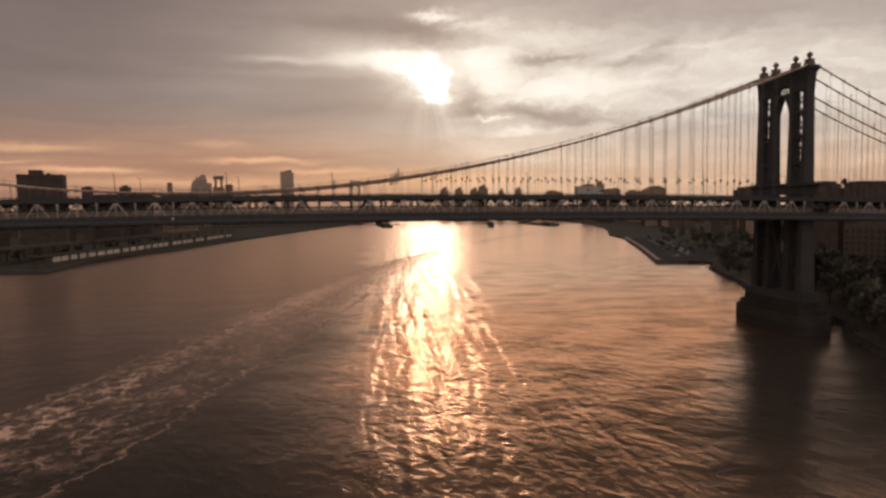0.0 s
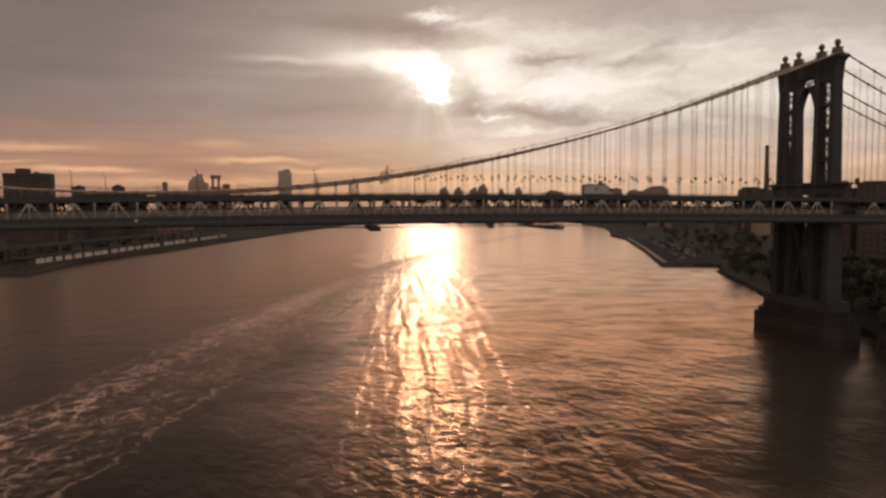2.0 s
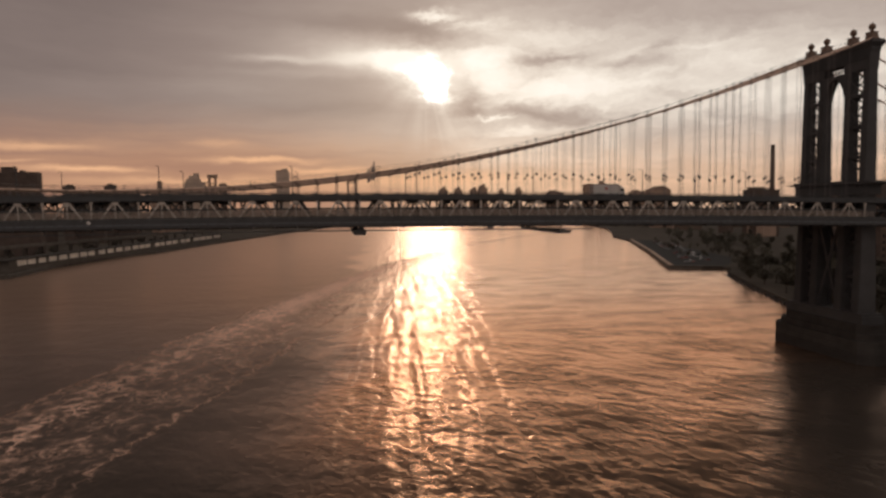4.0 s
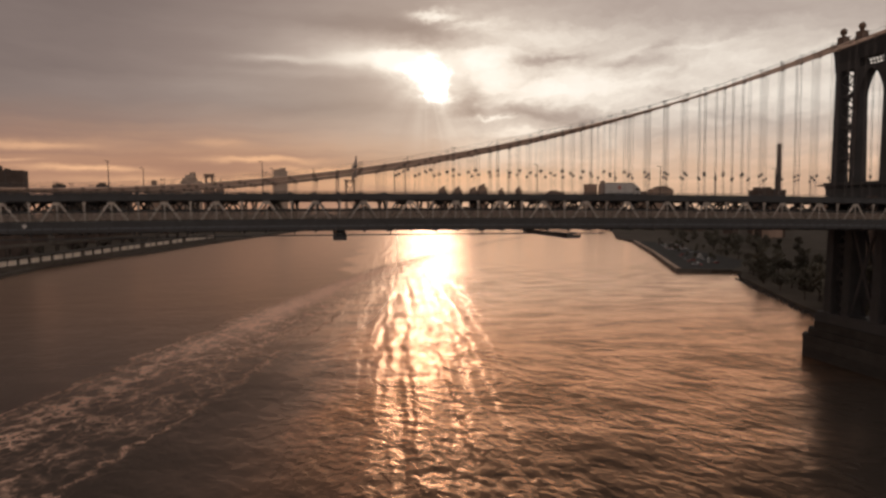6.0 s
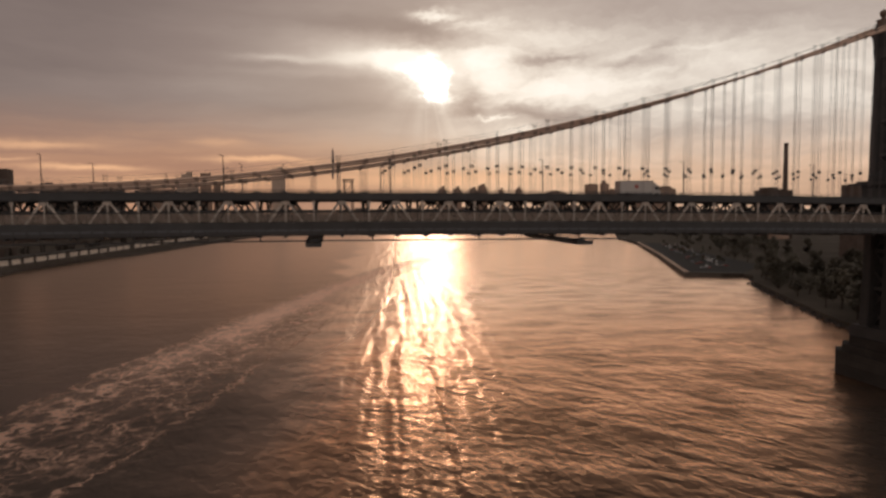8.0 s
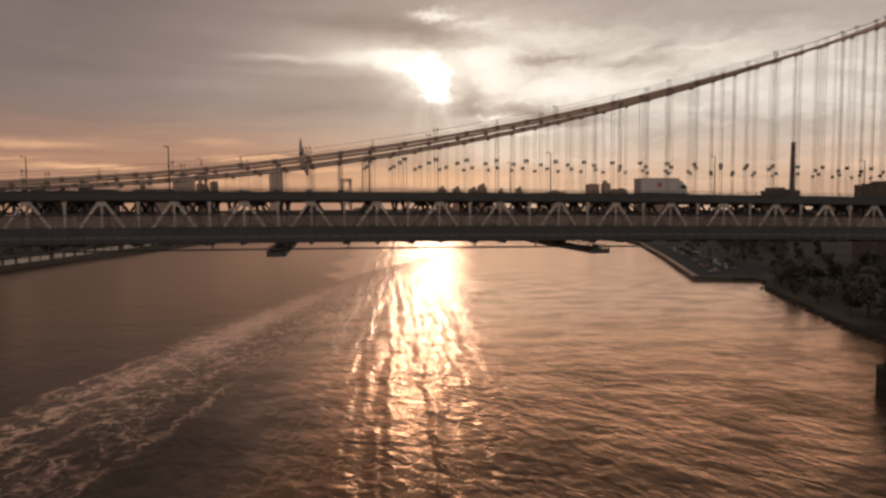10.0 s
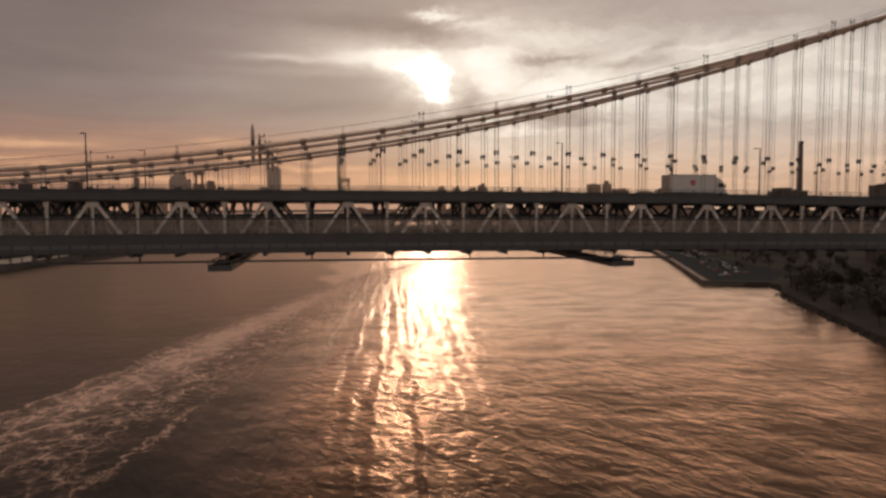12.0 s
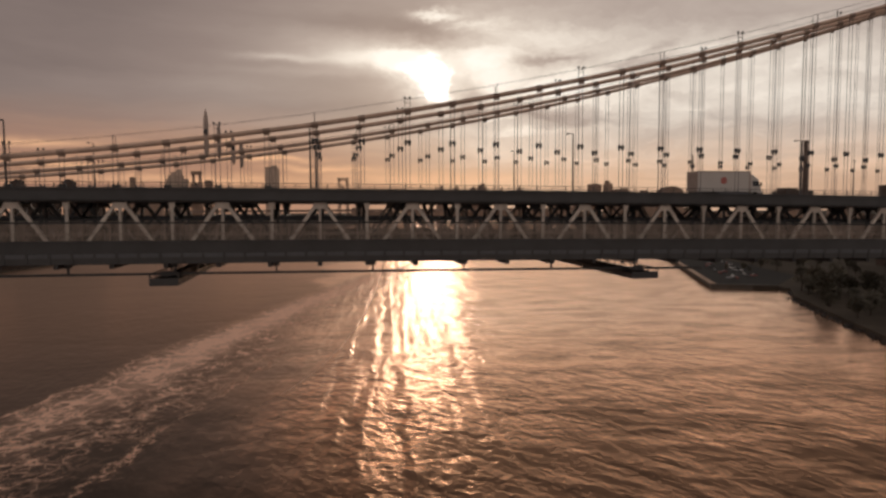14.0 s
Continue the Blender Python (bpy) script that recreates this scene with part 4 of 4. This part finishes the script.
box_truck()
sg = thing("navigation_sign", "small pale diamond sign on the bridge parapet", "sign", shift(-5.0, -18.66, 47.9))
part("plate", Solid().hexa([(0, 0, -0.55), (0.55, 0, 0), (0, 0, 0.55), (-0.55, 0, 0), (0, 0.05, -0.55), (0.55, 0.05, 0), (0, 0.05, 0.55), (-0.55, 0.05, 0)]), sg, mat=WHITE)
part("bracket", Solid().box(-0.08, 0.08, 0.05, 0.3, -0.3, 0.3), sg, mat=STEEL)


# ---- river banks ----
def quay(ring, top, thick, label, cap=None, wide=0.6):
    """A wall with a paler coping that follows the bank's edge."""
    t = thing("quay_wall", label, "quay wall", kind="structure")
    for (x0, y0), (x1, y1) in zip(ring, ring[1:]):
        d = Vector((x1 - x0, y1 - y0, 0))
        n = max(1, round(d.length / 30))
        for i in range(n):
            a = Vector((x0, y0, 0)) + d * (i / n)
            b = Vector((x0, y0, 0)) + d * ((i + 1) / n) - d.normalized() * 0.15
            s = Vector((d.y, -d.x, 0)).normalized()
            part("wall_section", Solid().beam(a + Vector((0, 0, top / 2 - 1)), b + Vector((0, 0, top / 2 - 1)), thick, top + 2, s), t, mat=CONCRETE_DARK)
            part("coping", Solid().beam(a + Vector((0, 0, top + 0.2)), b + Vector((0, 0, top + 0.2)), thick + wide, 0.4, s), t, mat=cap or CONCRETE)


quay([(348, 250), (313, 264)], 2.6, 1.6, "dark concrete quay wall at the head of the lot")
quay([(313, 264), (330, 305), (380, 425), (452, 610)], 2.9, 2.0, "dark quay wall with a broad sandy coping", COPING, 1.6)
quay([(-300, 300), (-226, 343), (-188, 336), (-191, 432), (-172, 545), (-150, 590), (-116, 782), (-83, 935), (-5, 1262)], 3.0, 2.0, "dark concrete quay wall with paler coping")

# loose stones along the wooded bank
rng = random.Random(7)
rocks = Solid()
for (x0, y0), (x1, y1) in zip(EAST[1:10], EAST[2:10]):
    n = int(math.hypot(x1 - x0, y1 - y0) / 1.1)
    for i in range(n):
        f = rng.random()
        x, y = x0 + (x1 - x0) * f + rng.uniform(-2.2, 2.5), y0 + (y1 - y0) * f + rng.uniform(-2, 2)
        r = rng.uniform(0.5, 1.3)
        z = rng.uniform(-0.3, 1.2)
        rocks.taper((x - r, x + r * rng.uniform(0.6, 1), y - r, y + r, z - r), (x - r * 0.6, x + r * 0.5, y - r * 0.5, y + r * 0.6, z + r * rng.uniform(0.3, 0.7)))
thing("rock", "dark broken stones along the wooded bank", "rocks", kind="stuff", data=rocks.mesh("rocks", GRANITE))

# trees
def tree_meshes(seed, hgt, wide):
    r = random.Random(seed)
    trunk = Solid().tube([(0, 0, 0), (0.1, 0.05, hgt * 0.3), (0.0, 0.15, hgt * 0.6)], [0.28, 0.2, 0.1], 7)
    blobs = []
    for i in range(9):
        a, q = r.uniform(0, 6.28), r.uniform(0.15, 0.75) * wide
        z = r.uniform(0.38, 0.92) * hgt
        q *= 1.0 - 0.6 * max(0, z / hgt - 0.6) / 0.4
        c = Vector((math.cos(a) * q, math.sin(a) * q, z))
        blobs.append((c, r.uniform(0.28, 0.5) * wide))
        trunk.tube([(0, 0.05, hgt * r.uniform(0.25, 0.5)), tuple(c * 0.6 + Vector((0, 0, z * 0.35))), tuple(c)], [0.11, 0.07, 0.03], 5)
    crown = Solid()
    for c, rad in blobs:
        for i in range(62):
            d = Vector((r.gauss(0, 1), r.gauss(0, 1), r.gauss(0, 0.8))).normalized() * rad * r.uniform(0.55, 1.08)
            p = c + d
            u = Vector((r.gauss(0, 1), r.gauss(0, 1), r.gauss(0, 1))).normalized()
            w = u.orthogonal().normalized()
            k, m = r.uniform(0.3, 0.62), r.uniform(0.25, 0.5)
            j = len(crown.v)
            crown.v += [tuple(p - u * k), tuple(p - w * m), tuple(p + u * k), tuple(p + w * m)]
            crown.f.append((j, j + 1, j + 2, j + 3))
    return trunk.mesh("trunk", BARK), crown.mesh("crown", LEAF)


KINDS = [tree_meshes(11 + i, hgt, wide) for i, (hgt, wide) in enumerate(((9, 3.6), (11, 4.2), (7, 3.4), (12, 4.6), (8, 4.4)))]


def tree(x, y, z, i, s, rot):
    t = thing("tree", "dark broad-leaved tree on the river bank", "tree", shift(x, y, z) @ pose(0, 0, 0, 0, 0, rot) @ Matrix.Scale(s, 4), "trees on the banks")
    part("trunk", KINDS[i][0], t)
    part("crown", KINDS[i][1], t)


rng = random.Random(21)


def inland(f, deep):
    """A point deep metres behind the wooded part of the eastern bank, f from 0 to 1 along it."""
    line = EAST[1:10]
    k = f * (len(line) - 1)
    i = min(int(k), len(line) - 2)
    (x0, y0), (x1, y1) = line[i], line[i + 1]
    d = math.hypot(x1 - x0, y1 - y0)
    return x0 + (x1 - x0) * (k - i) + deep * (y1 - y0) / d, y0 + (y1 - y0) * (k - i) - deep * (x1 - x0) / d


for i in range(160):
    f = rng.uniform(0.12, 1.0)
    x, y = inland(f, 5 + 70 * rng.random() ** 1.3)
    if not (208 < x < 236 and abs(y) < 28):
        big = 1.35 if y < 110 else 1.0
        tree(x, y, 2.1, rng.randrange(5), rng.uniform(1.0, 1.5) * big, rng.uniform(0, 360))
for i in range(34):
    f = rng.uniform(0.1, 1.0)
    tree(352 + 112 * f + rng.choice((0, 17, 34)), 288 + 280 * f, 2.3, rng.randrange(5), rng.uniform(0.4, 0.65), rng.uniform(0, 360))
for i in range(74):
    f = rng.random()
    x, y = 352 + 150 * f + rng.uniform(34, 150), 232 + 400 * f + rng.uniform(-20, 60)
    tree(x, y, 2.1, rng.randrange(5), rng.uniform(0.9, 1.4), rng.uniform(0, 360))
for i in range(30):
    f = rng.random()
    x, y = -250 + 90 * f - rng.uniform(4, 70), 350 + 480 * f
    tree(x, y, 2.5, rng.randrange(5), rng.uniform(0.8, 1.2), rng.uniform(0, 360))

# parking lot on the quay
thing("pavement", "worn asphalt parking lot on the quay", "parking lot", kind="structure", data=Solid().poly([(320, 268), (352, 256), (400, 300), (470, 590), (455, 600), (383, 424), (333, 303)], 1.9, 2.3).mesh("lot", ASPHALT))
car_paint = [plain("car_paint", c, 0.3, 0.0, 0.05, 1.0) for c in ((0.55, 0.54, 0.52), (0.03, 0.03, 0.035), (0.30, 0.30, 0.31), (0.25, 0.04, 0.03))]
tyre = Solid().tube([(0, -0.1, 0), (0, 0.1, 0)], 0.33, 10).mesh("wheel", RUBBER)
glass_me = Solid().taper((-1.25, 1.0, -0.8, 0.8, 0.92), (-0.85, 0.45, -0.66, 0.66, 1.42)).mesh("window_band", GLASS)
roof_me = [Solid().box(-0.82, 0.42, -0.64, 0.64, 1.42, 1.48).mesh("roof", m) for m in car_paint]
body_me = [Solid().taper((-2.15, 2.15, -0.87, 0.87, 0.3), (-2.1, 2.05, -0.84, 0.84, 0.75)).taper((-2.1, 2.05, -0.84, 0.84, 0.75), (-1.9, 1.6, -0.8, 0.8, 0.95)).mesh("body", m) for m in car_paint]


def car(x, y, rot, c):
    t = thing("car", ("pale", "black", "grey", "red")[c] + " parked car on the quay lot", "car", pose(x, y, 2.31, 0, 0, rot), "parked cars")
    part("body", body_me[c], t)
    part("window_band", glass_me, t)
    part("roof", roof_me[c], t)
    for wx in (-1.35, 1.35):
        for wy in (-0.78, 0.78):
            part("wheel", tyre, t, shift(wx, wy, 0.33))


for i in range(60):
    f = rng.random()
    x, y = 336 + 118 * f + rng.choice((6, 11, 22, 27)), 288 + 275 * f
    car(x, y, 67 + rng.choice((0, 90, 180)), rng.randrange(4))


# western waterfront shed: dark base, pale panels between piers, flat roof
def shed():
    t = thing("waterfront_shed", "long low waterfront shed with pale wall panels", "shed")
    a, b = Vector((-206, 330, 0)), Vector((-130, 782, 0))
    d = (b - a).normalized()
    s = Vector((d.y, -d.x, 0))

    def at(y):
        return a + d * ((y - 330) / d.y)

    def slab(name, y0, y1, z0, z1, w, off, mat):
        p, q = at(y0) + s * off, at(y1) + s * off
        part(name, Solid().beam(p + Vector((0, 0, (z0 + z1) / 2)), q + Vector((0, 0, (z0 + z1) / 2)), w, z1 - z0, s), t, mat=mat)
    slab("base_wall", 366, 850, 2.5, 7.0, 1.2, 0.2, CONCRETE_DARK)
    slab("roof_slab", 362, 856, 11.5, 12.5, 16.0, -7.0, ROOF)
    slab("back_wall", 366, 850, 2.5, 11.5, 0.6, -14.0, CONCRETE_DARK)
    e0, e1 = at(366) + s * 0.2 + Vector((0, 0, 7.0)), at(366) - s * 14.0 + Vector((0, 0, 7.0))
    part("end_wall", Solid().beam(e0, e1, 0.6, 9.0, d), t, mat=CONCRETE_DARK)
    ends = ((376, 399), (403, 413), (417, 428), (432, 444), (448, 462), (464, 490), (497, 510), (513, 527), (531, 545), (549, 562), (567, 610), (622, 649), (653, 687), (697, 728), (740, 811), (819, 846))
    last = 366
    for y0, y1 in ends:
        g = 1.3 if y0 - last > 3.2 else 0.4
        slab("pier", last, y0 - g, 7.0, 11.5, 0.9, 0.1, CONCRETE_DARK)
        slab("wall_panel", y0 - g, y1, 6.9, 11.5, 0.5, -0.3, PALE_WALL)
        slab("sill", y0 - g, y1, 6.7, 7.0, 0.8, 0.25, CONCRETE)
        if y1 - y0 > 20:
            k = 3 if y1 - y0 > 35 else 2
            for i in range(1, k):
                y = y0 + (y1 - y0) * i / k
                slab("mullion", y - 0.5, y + 0.5, 7.0, 11.5, 0.5, 0.05, CONCRETE_DARK)
        last = y1
    slab("pier", last, 850, 7.0, 11.5, 0.9, 0.1, CONCRETE_DARK)


shed()


def elevated_road():
    t = thing("elevated_road", "elevated concrete riverside road on columns", "elevated road")
    pts = [(-300, 335), (-262, 430), (-236, 545), (-208, 660), (-176, 800), (-140, 960)]
    for (x0, y0), (x1, y1) in zip(pts, pts[1:]):
        d = Vector((x1 - x0, y1 - y0, 0)).normalized()
        s = Vector((d.y, -d.x, 0))
        part("deck", Solid().beam((x0, y0, 16.4), (x1, y1, 16.4), 20, 1.2, s), t, mat=CONCRETE_DARK)
        for off in (-9.8, 9.8):
            o = s * off
            part("parapet", Solid().beam((x0 + o.x, y0 + o.y, 17.5), (x1 + o.x, y1 + o.y, 17.5), 0.4, 1.1, s), t, mat=CONCRETE_DARK)
        n = 5
        for i in range(n):
            for off in (-7, 7):
                q = Vector((x0, y0, 0)) + Vector((x1 - x0, y1 - y0, 0)) * (i + 0.5) / n + s * off
                part("column", Solid().box(q.x - 0.7, q.x + 0.7, q.y - 0.7, q.y + 0.7, 2.5, 15.9), t, mat=CONCRETE_DARK)


elevated_road()


# ---- city beyond ----
def building(x, y, w, top, deep=None, mat=None, steps=(), tank=False, windows=False, label="", face=0.0, z0=2.0, name="building"):
    """A block with parapet, roof house and, where they can be seen, window bays."""
    mat = mat or HAZY_WALL
    deep = deep or w * 0.8
    t = thing(name, label or "far dark masonry apartment block on the skyline", "building", pose(x, y, 0, 0, 0, face), "buildings of the city")
    part("wall", Solid().box(-w / 2, w / 2, -deep / 2, deep / 2, z0, top), t, mat=mat)
    pr = Solid()
    for a0, a1, b0, b1 in ((-w / 2, w / 2, -deep / 2, -deep / 2 + 0.5), (-w / 2, w / 2, deep / 2 - 0.5, deep / 2), (-w / 2, -w / 2 + 0.5, -deep / 2, deep / 2), (w / 2 - 0.5, w / 2, -deep / 2, deep / 2)):
        pr.box(a0 - 0.1, a1 + 0.1, b0 - 0.1, b1 + 0.1, top - 0.1, top + 1.1)
    part("parapet", pr, t, mat=mat)
    for i, (fx, fw, hh) in enumerate(steps):
        e = deep * (0.36 - 0.05 * i)
        part("roof_house", Solid().box(fx * w - fw * w / 2, fx * w + fw * w / 2, -e, e, top, top + hh), t, mat=mat)
    if tank:
        tk = part("water_tank", Solid().lathe([(1.8, top + 4.2), (1.9, top + 8.0), (0.2, top + 9.6)], (w * 0.25, 0, 0), 10), t, mat=BARK)
        for sx in (-1.1, 1.1):
            for sy in (-1.1, 1.1):
                part("tank_leg", Solid().box(w * 0.25 + sx - 0.15, w * 0.25 + sx + 0.15, sy - 0.15, sy + 0.15, top, top + 4.2), tk, mat=STEEL)
    if windows:
        nx, nz = max(2, int(w / 3.6)), max(1, int((top - z0) / 3.8))
        pane = Solid().box(-0.75, 0.75, -0.06, 0.06, 0, 1.9).mesh("window", GLASS)
        ny = max(2, int(deep / 3.6))
        for j in range(nz):
            z = z0 + 1.2 + j * 3.8
            for i in range(nx):
                part("window", pane, t, shift(-w / 2 + (i + 0.5) * w / nx, -deep / 2, z))
            for i in range(ny):
                part("window", pane, t, pose(-w / 2, -deep / 2 + (i + 0.5) * deep / ny, z, 0, 0, 90))
    return t


building(-288, 582, 46, 93, 24, DARK_BRICK, ((-0.12, 0.26, 6.5), (0.16, 0.06, 3)), label="broad dark brick apartment slab above the western bank", face=12)
building(-320, 811, 12, 86, 14, DARK_BRICK, ((0.1, 0.5, 3),))
building(-306, 840, 46, 76, 16, DARK_BRICK)
building(-300, 923, 15, 90, 14, DARK_BRICK, ((0, 0.5, 4),))
building(-280, 930, 40, 80, 16, DARK_BRICK)
building(-302, 1232, 9, 109, 9, HAZY_WALL, ((0, 0.6, 2),))
building(-290, 1260, 70, 90, 20, HAZY_WALL)
building(-333, 1737, 52, 128, 30, PALE_HAZY_STONE, ((-0.08, 0.72, 10), (-0.04, 0.5, 19), (0.08, 0.26, 26)), label="pale stone tower block on the skyline")
t = building(-295, 1795, 30, 118, 20, HAZY_WALL, label="far tower with an arched crown")
part("crown_leg", Solid().box(-11, -6, -6, 6, 118, 146), t, mat=HAZY_WALL)
part("crown_leg", Solid().box(6, 11, -6, 6, 118, 146), t, mat=HAZY_WALL)
part("crown_beam", Solid().box(-14, 14, -7, 7, 143, 153), t, mat=HAZY_WALL)
building(-273, 1849, 20, 127, 20, HAZY_WALL, ((0, 0.5, 3),))
building(-104, 1976, 42, 170, 30, PALE_HAZY_STONE, ((-0.1, 0.75, 6), (0.15, 0.45, 11)), label="tall pale apartment tower on the far bank")
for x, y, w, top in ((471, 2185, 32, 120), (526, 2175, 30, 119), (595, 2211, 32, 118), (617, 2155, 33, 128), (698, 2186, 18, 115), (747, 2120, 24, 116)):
    building(x, y, w, top - 9, w * 0.7, HAZY_WALL, ((-0.05, 0.62, 5 + w * 0.1), (0.1, 0.28, 11 + w * 0.1), (-0.34, 0.2, 4)), label="far brick apartment tower in a row of towers")
building(848, 2004, 62, 94, 30, HAZY_WALL, ((-0.1, 0.4, 9), (0.2, 0.2, 5), (-0.4, 0.12, 4), (0.42, 0.1, 3)))
building(806, 1591, 32, 109, 24, HAZY_WALL, ((0, 0.5, 3),))
building(819, 1531, 19, 109, 20, HAZY_WALL, ((-0.1, 0.4, 9),))
building(849, 1517, 46, 91, 24, HAZY_WALL, ((0.2, 0.3, 6), (-0.3, 0.2, 4), (-0.05, 0.14, 3)))
building(841, 1354, 44, 81, 24, HAZY_WALL, ((-0.2, 0.3, 6), (0.25, 0.2, 3)))
t = building(788, 1155, 50, 82, 24, HAZY_WALL, label="dark gabled hall on the skyline")
part("gable_roof", Solid().hexa([(-25, -12, 82), (25, -12, 82), (25, 12, 82), (-25, 12, 82), (-4, -12, 91), (8, -12, 91), (8, 12, 91), (-4, 12, 91)]), t, mat=HAZY_WALL)
building(668, 640, 40, 68, 26, DARK_BRICK, ((-0.2, 0.4, 5), (0.3, 0.2, 3)), label="dark brick power station by the river")
building(476, 226, 27, 64, 16, DARK_BRICK, ((0, 0.9, 2),), label="broad dark brick warehouse behind the tower")
building(473, 250, 14, 60, 12, DARK_BRICK, tank=True)
building(503, 301, 12, 58, 12, DARK_BRICK, tank=True)
building(534, 345, 32, 66, 20, DARK_BRICK, ((0.15, 0.5, 4), (-0.3, 0.2, 2)))
building(345, 30, 34, 44, 40, BRICK, ((0.2, 0.3, 3),), True, True, "old brown brick warehouse with rows of windows", 20)
building(392, 120, 40, 34, 34, BRICK, ((-0.2, 0.3, 3),), False, True, "old brown brick warehouse with rows of windows", 20)
building(306, -30, 30, 40, 30, BRICK, (), True, True, "old brown brick warehouse with rows of windows", 15)

chim = thing("smokestack", "tall dark round brick smokestack of the power station", "chimney", shift(685, 639, 0))
part("shaft", Solid().lathe([(3.9, 40), (3.3, 80), (2.7, 132)], (0, 0, 0), 16), chim, mat=DARK_BRICK, smooth=True)
part("collar", Solid().lathe([(2.9, 130.5), (3.0, 133.0), (2.7, 134.0)], (0, 0, 0), 16), chim, mat=DARK_BRICK)
part("plinth", Solid().box(-7, 7, -7, 7, 2, 40), chim, mat=DARK_BRICK)

# low roofs of the city on both banks
rng = random.Random(5)
for i in range(170):
    if i < 110:
        x, y = rng.uniform(520, 1300), rng.uniform(350, 1800)
        if x < 470 + 0.18 * y:
            continue
    else:
        x, y = rng.uniform(-900, -330), rng.uniform(500, 2000)
    w = rng.uniform(16, 45)
    building(x, y, w, rng.uniform(12, 44), w * rng.uniform(0.5, 1.0), rng.choice((DARK_BRICK, HAZY_WALL, BRICK)), ((rng.uniform(-0.2, 0.2), 0.25, 3),), label="low dark city building beyond the river", face=rng.uniform(0, 40))
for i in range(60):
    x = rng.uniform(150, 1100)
    building(x, rng.uniform(2150, 2500), rng.uniform(25, 60), rng.uniform(14, 48), 24, HAZY_WALL, ((0.1, 0.3, 3),), label="low far building on the distant bank")

# far suspension bridge: the tower that shows over the deck
fb2 = thing("far_bridge_tower", "steel lattice tower of a far bridge upstream", "bridge tower", pose(110, 1610, 0, 0, 0, 8))
for sx in (-11, 11):
    leg = Solid()
    for cx in (-2.2, 2.2):
        leg.taper((sx + cx * 1.2 - 0.9, sx + cx * 1.2 + 0.9, -5, 5, 0), (sx + cx * 0.8 - 0.7, sx + cx * 0.8 + 0.7, -3, 3, 124))
    for i in range(13):
        z = 46 + 6 * i
        leg.beam((sx - 2.0, 0, z), (sx + 2.0, 0, z + 6), 0.6).beam((sx + 2.0, 0, z), (sx - 2.0, 0, z + 6), 0.6)
    part("leg", leg, fb2, mat=HAZY_STEEL)
part("top_beam", Solid().box(-14, 14, -3, 3, 118, 120).box(-15, 15, -3.5, 3.5, 124, 127), fb2, mat=HAZY_STEEL)
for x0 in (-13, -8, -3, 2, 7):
    part("brace", Solid().beam((x0, 0, 120), (x0 + 2.8, 0, 124), 0.8).beam((x0 + 5.6, 0, 120), (x0 + 2.8, 0, 124), 0.8), fb2, mat=HAZY_STEEL)
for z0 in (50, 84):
    part("brace", Solid().beam((-9, 0, z0), (9, 0, z0 + 30), 1.2).beam((9, 0, z0), (-9, 0, z0 + 30), 1.2), fb2, mat=HAZY_STEEL)
part("deck", Solid().box(-500, 700, -18, 18, 38, 44), fb2, mat=HAZY_STEEL)


# ---- on the river ----
def ferry():
    t = thing("ferry", "small dark passenger ferry heading upstream", "boat", pose(418, 1250, 0, 0, 0, -15.5) @ Matrix.Scale(1.35, 4))
    hull = Solid()
    ring = [(-5.6, -13), (5.6, -13), (5.9, -4), (5.4, 8), (0, 15), (-5.4, 8), (-5.9, -4)]
    hull.poly(ring, -0.8, 2.6)
    part("hull", hull, t, mat=FERRY_HULL)
    part("main_cabin", Solid().taper((-5.3, 5.3, -12, 7, 2.6), (-5.2, 5.2, -11.6, 6.4, 5.6)), t, mat=FERRY_TOP)
    part("upper_cabin", Solid().taper((-5.0, 5.0, -10, 4, 5.6), (-4.8, 4.8, -9.6, 3.4, 8.0)), t, mat=FERRY_TOP)
    part("wheelhouse", Solid().taper((-3.0, 3.0, -1, 3, 8.0), (-2.8, 2.8, -0.8, 2.4, 9.8)), t, mat=FERRY_TOP)
    for z, w, y0, y1 in ((3.6, 5.35, -12.1, 5), (6.4, 5.02, -10.1, 2.4)):
        part("window_band", Solid().box(-w, w, y0, y1, z, z + 1.2), t, mat=GLASS)
    part("deck_roof", Solid().box(-5.8, 5.8, -13.4, 7.4, 5.5, 5.8), t, mat=FERRY_TOP)
    part("deck_roof", Solid().box(-5.4, 5.4, -11.4, 4.6, 8.0, 8.25), t, mat=FERRY_TOP)
    part("mast", Solid().tube([(0, -2, 8.2), (0, -2.3, 13.5)], 0.12, 6), t, mat=STEEL)
    part("funnel", Solid().taper((-1, 1, -7, -5, 8.2), (-0.8, 0.8, -7.2, -5.4, 10.2)), t, mat=FERRY_HULL)


ferry()
for x, y, hh in ((228, -27, 5.0), (231.5, -26, 4.0), (233, -26.5, 5.4), (234, -25, 3.6)):
    pl = thing("mooring_pile", "dark weathered wooden mooring pile in the water", "mooring pile", shift(x, y, 0), "mooring piles")
    part("pile", Solid().tube([(0, 0, -2), (0.1, 0, hh)], [0.6, 0.5], 9), pl, mat=BARK)
    part("cap", Solid().lathe([(0.55, hh), (0.5, hh + 0.2)], (0.1, 0, 0), 9), pl, mat=BARK)
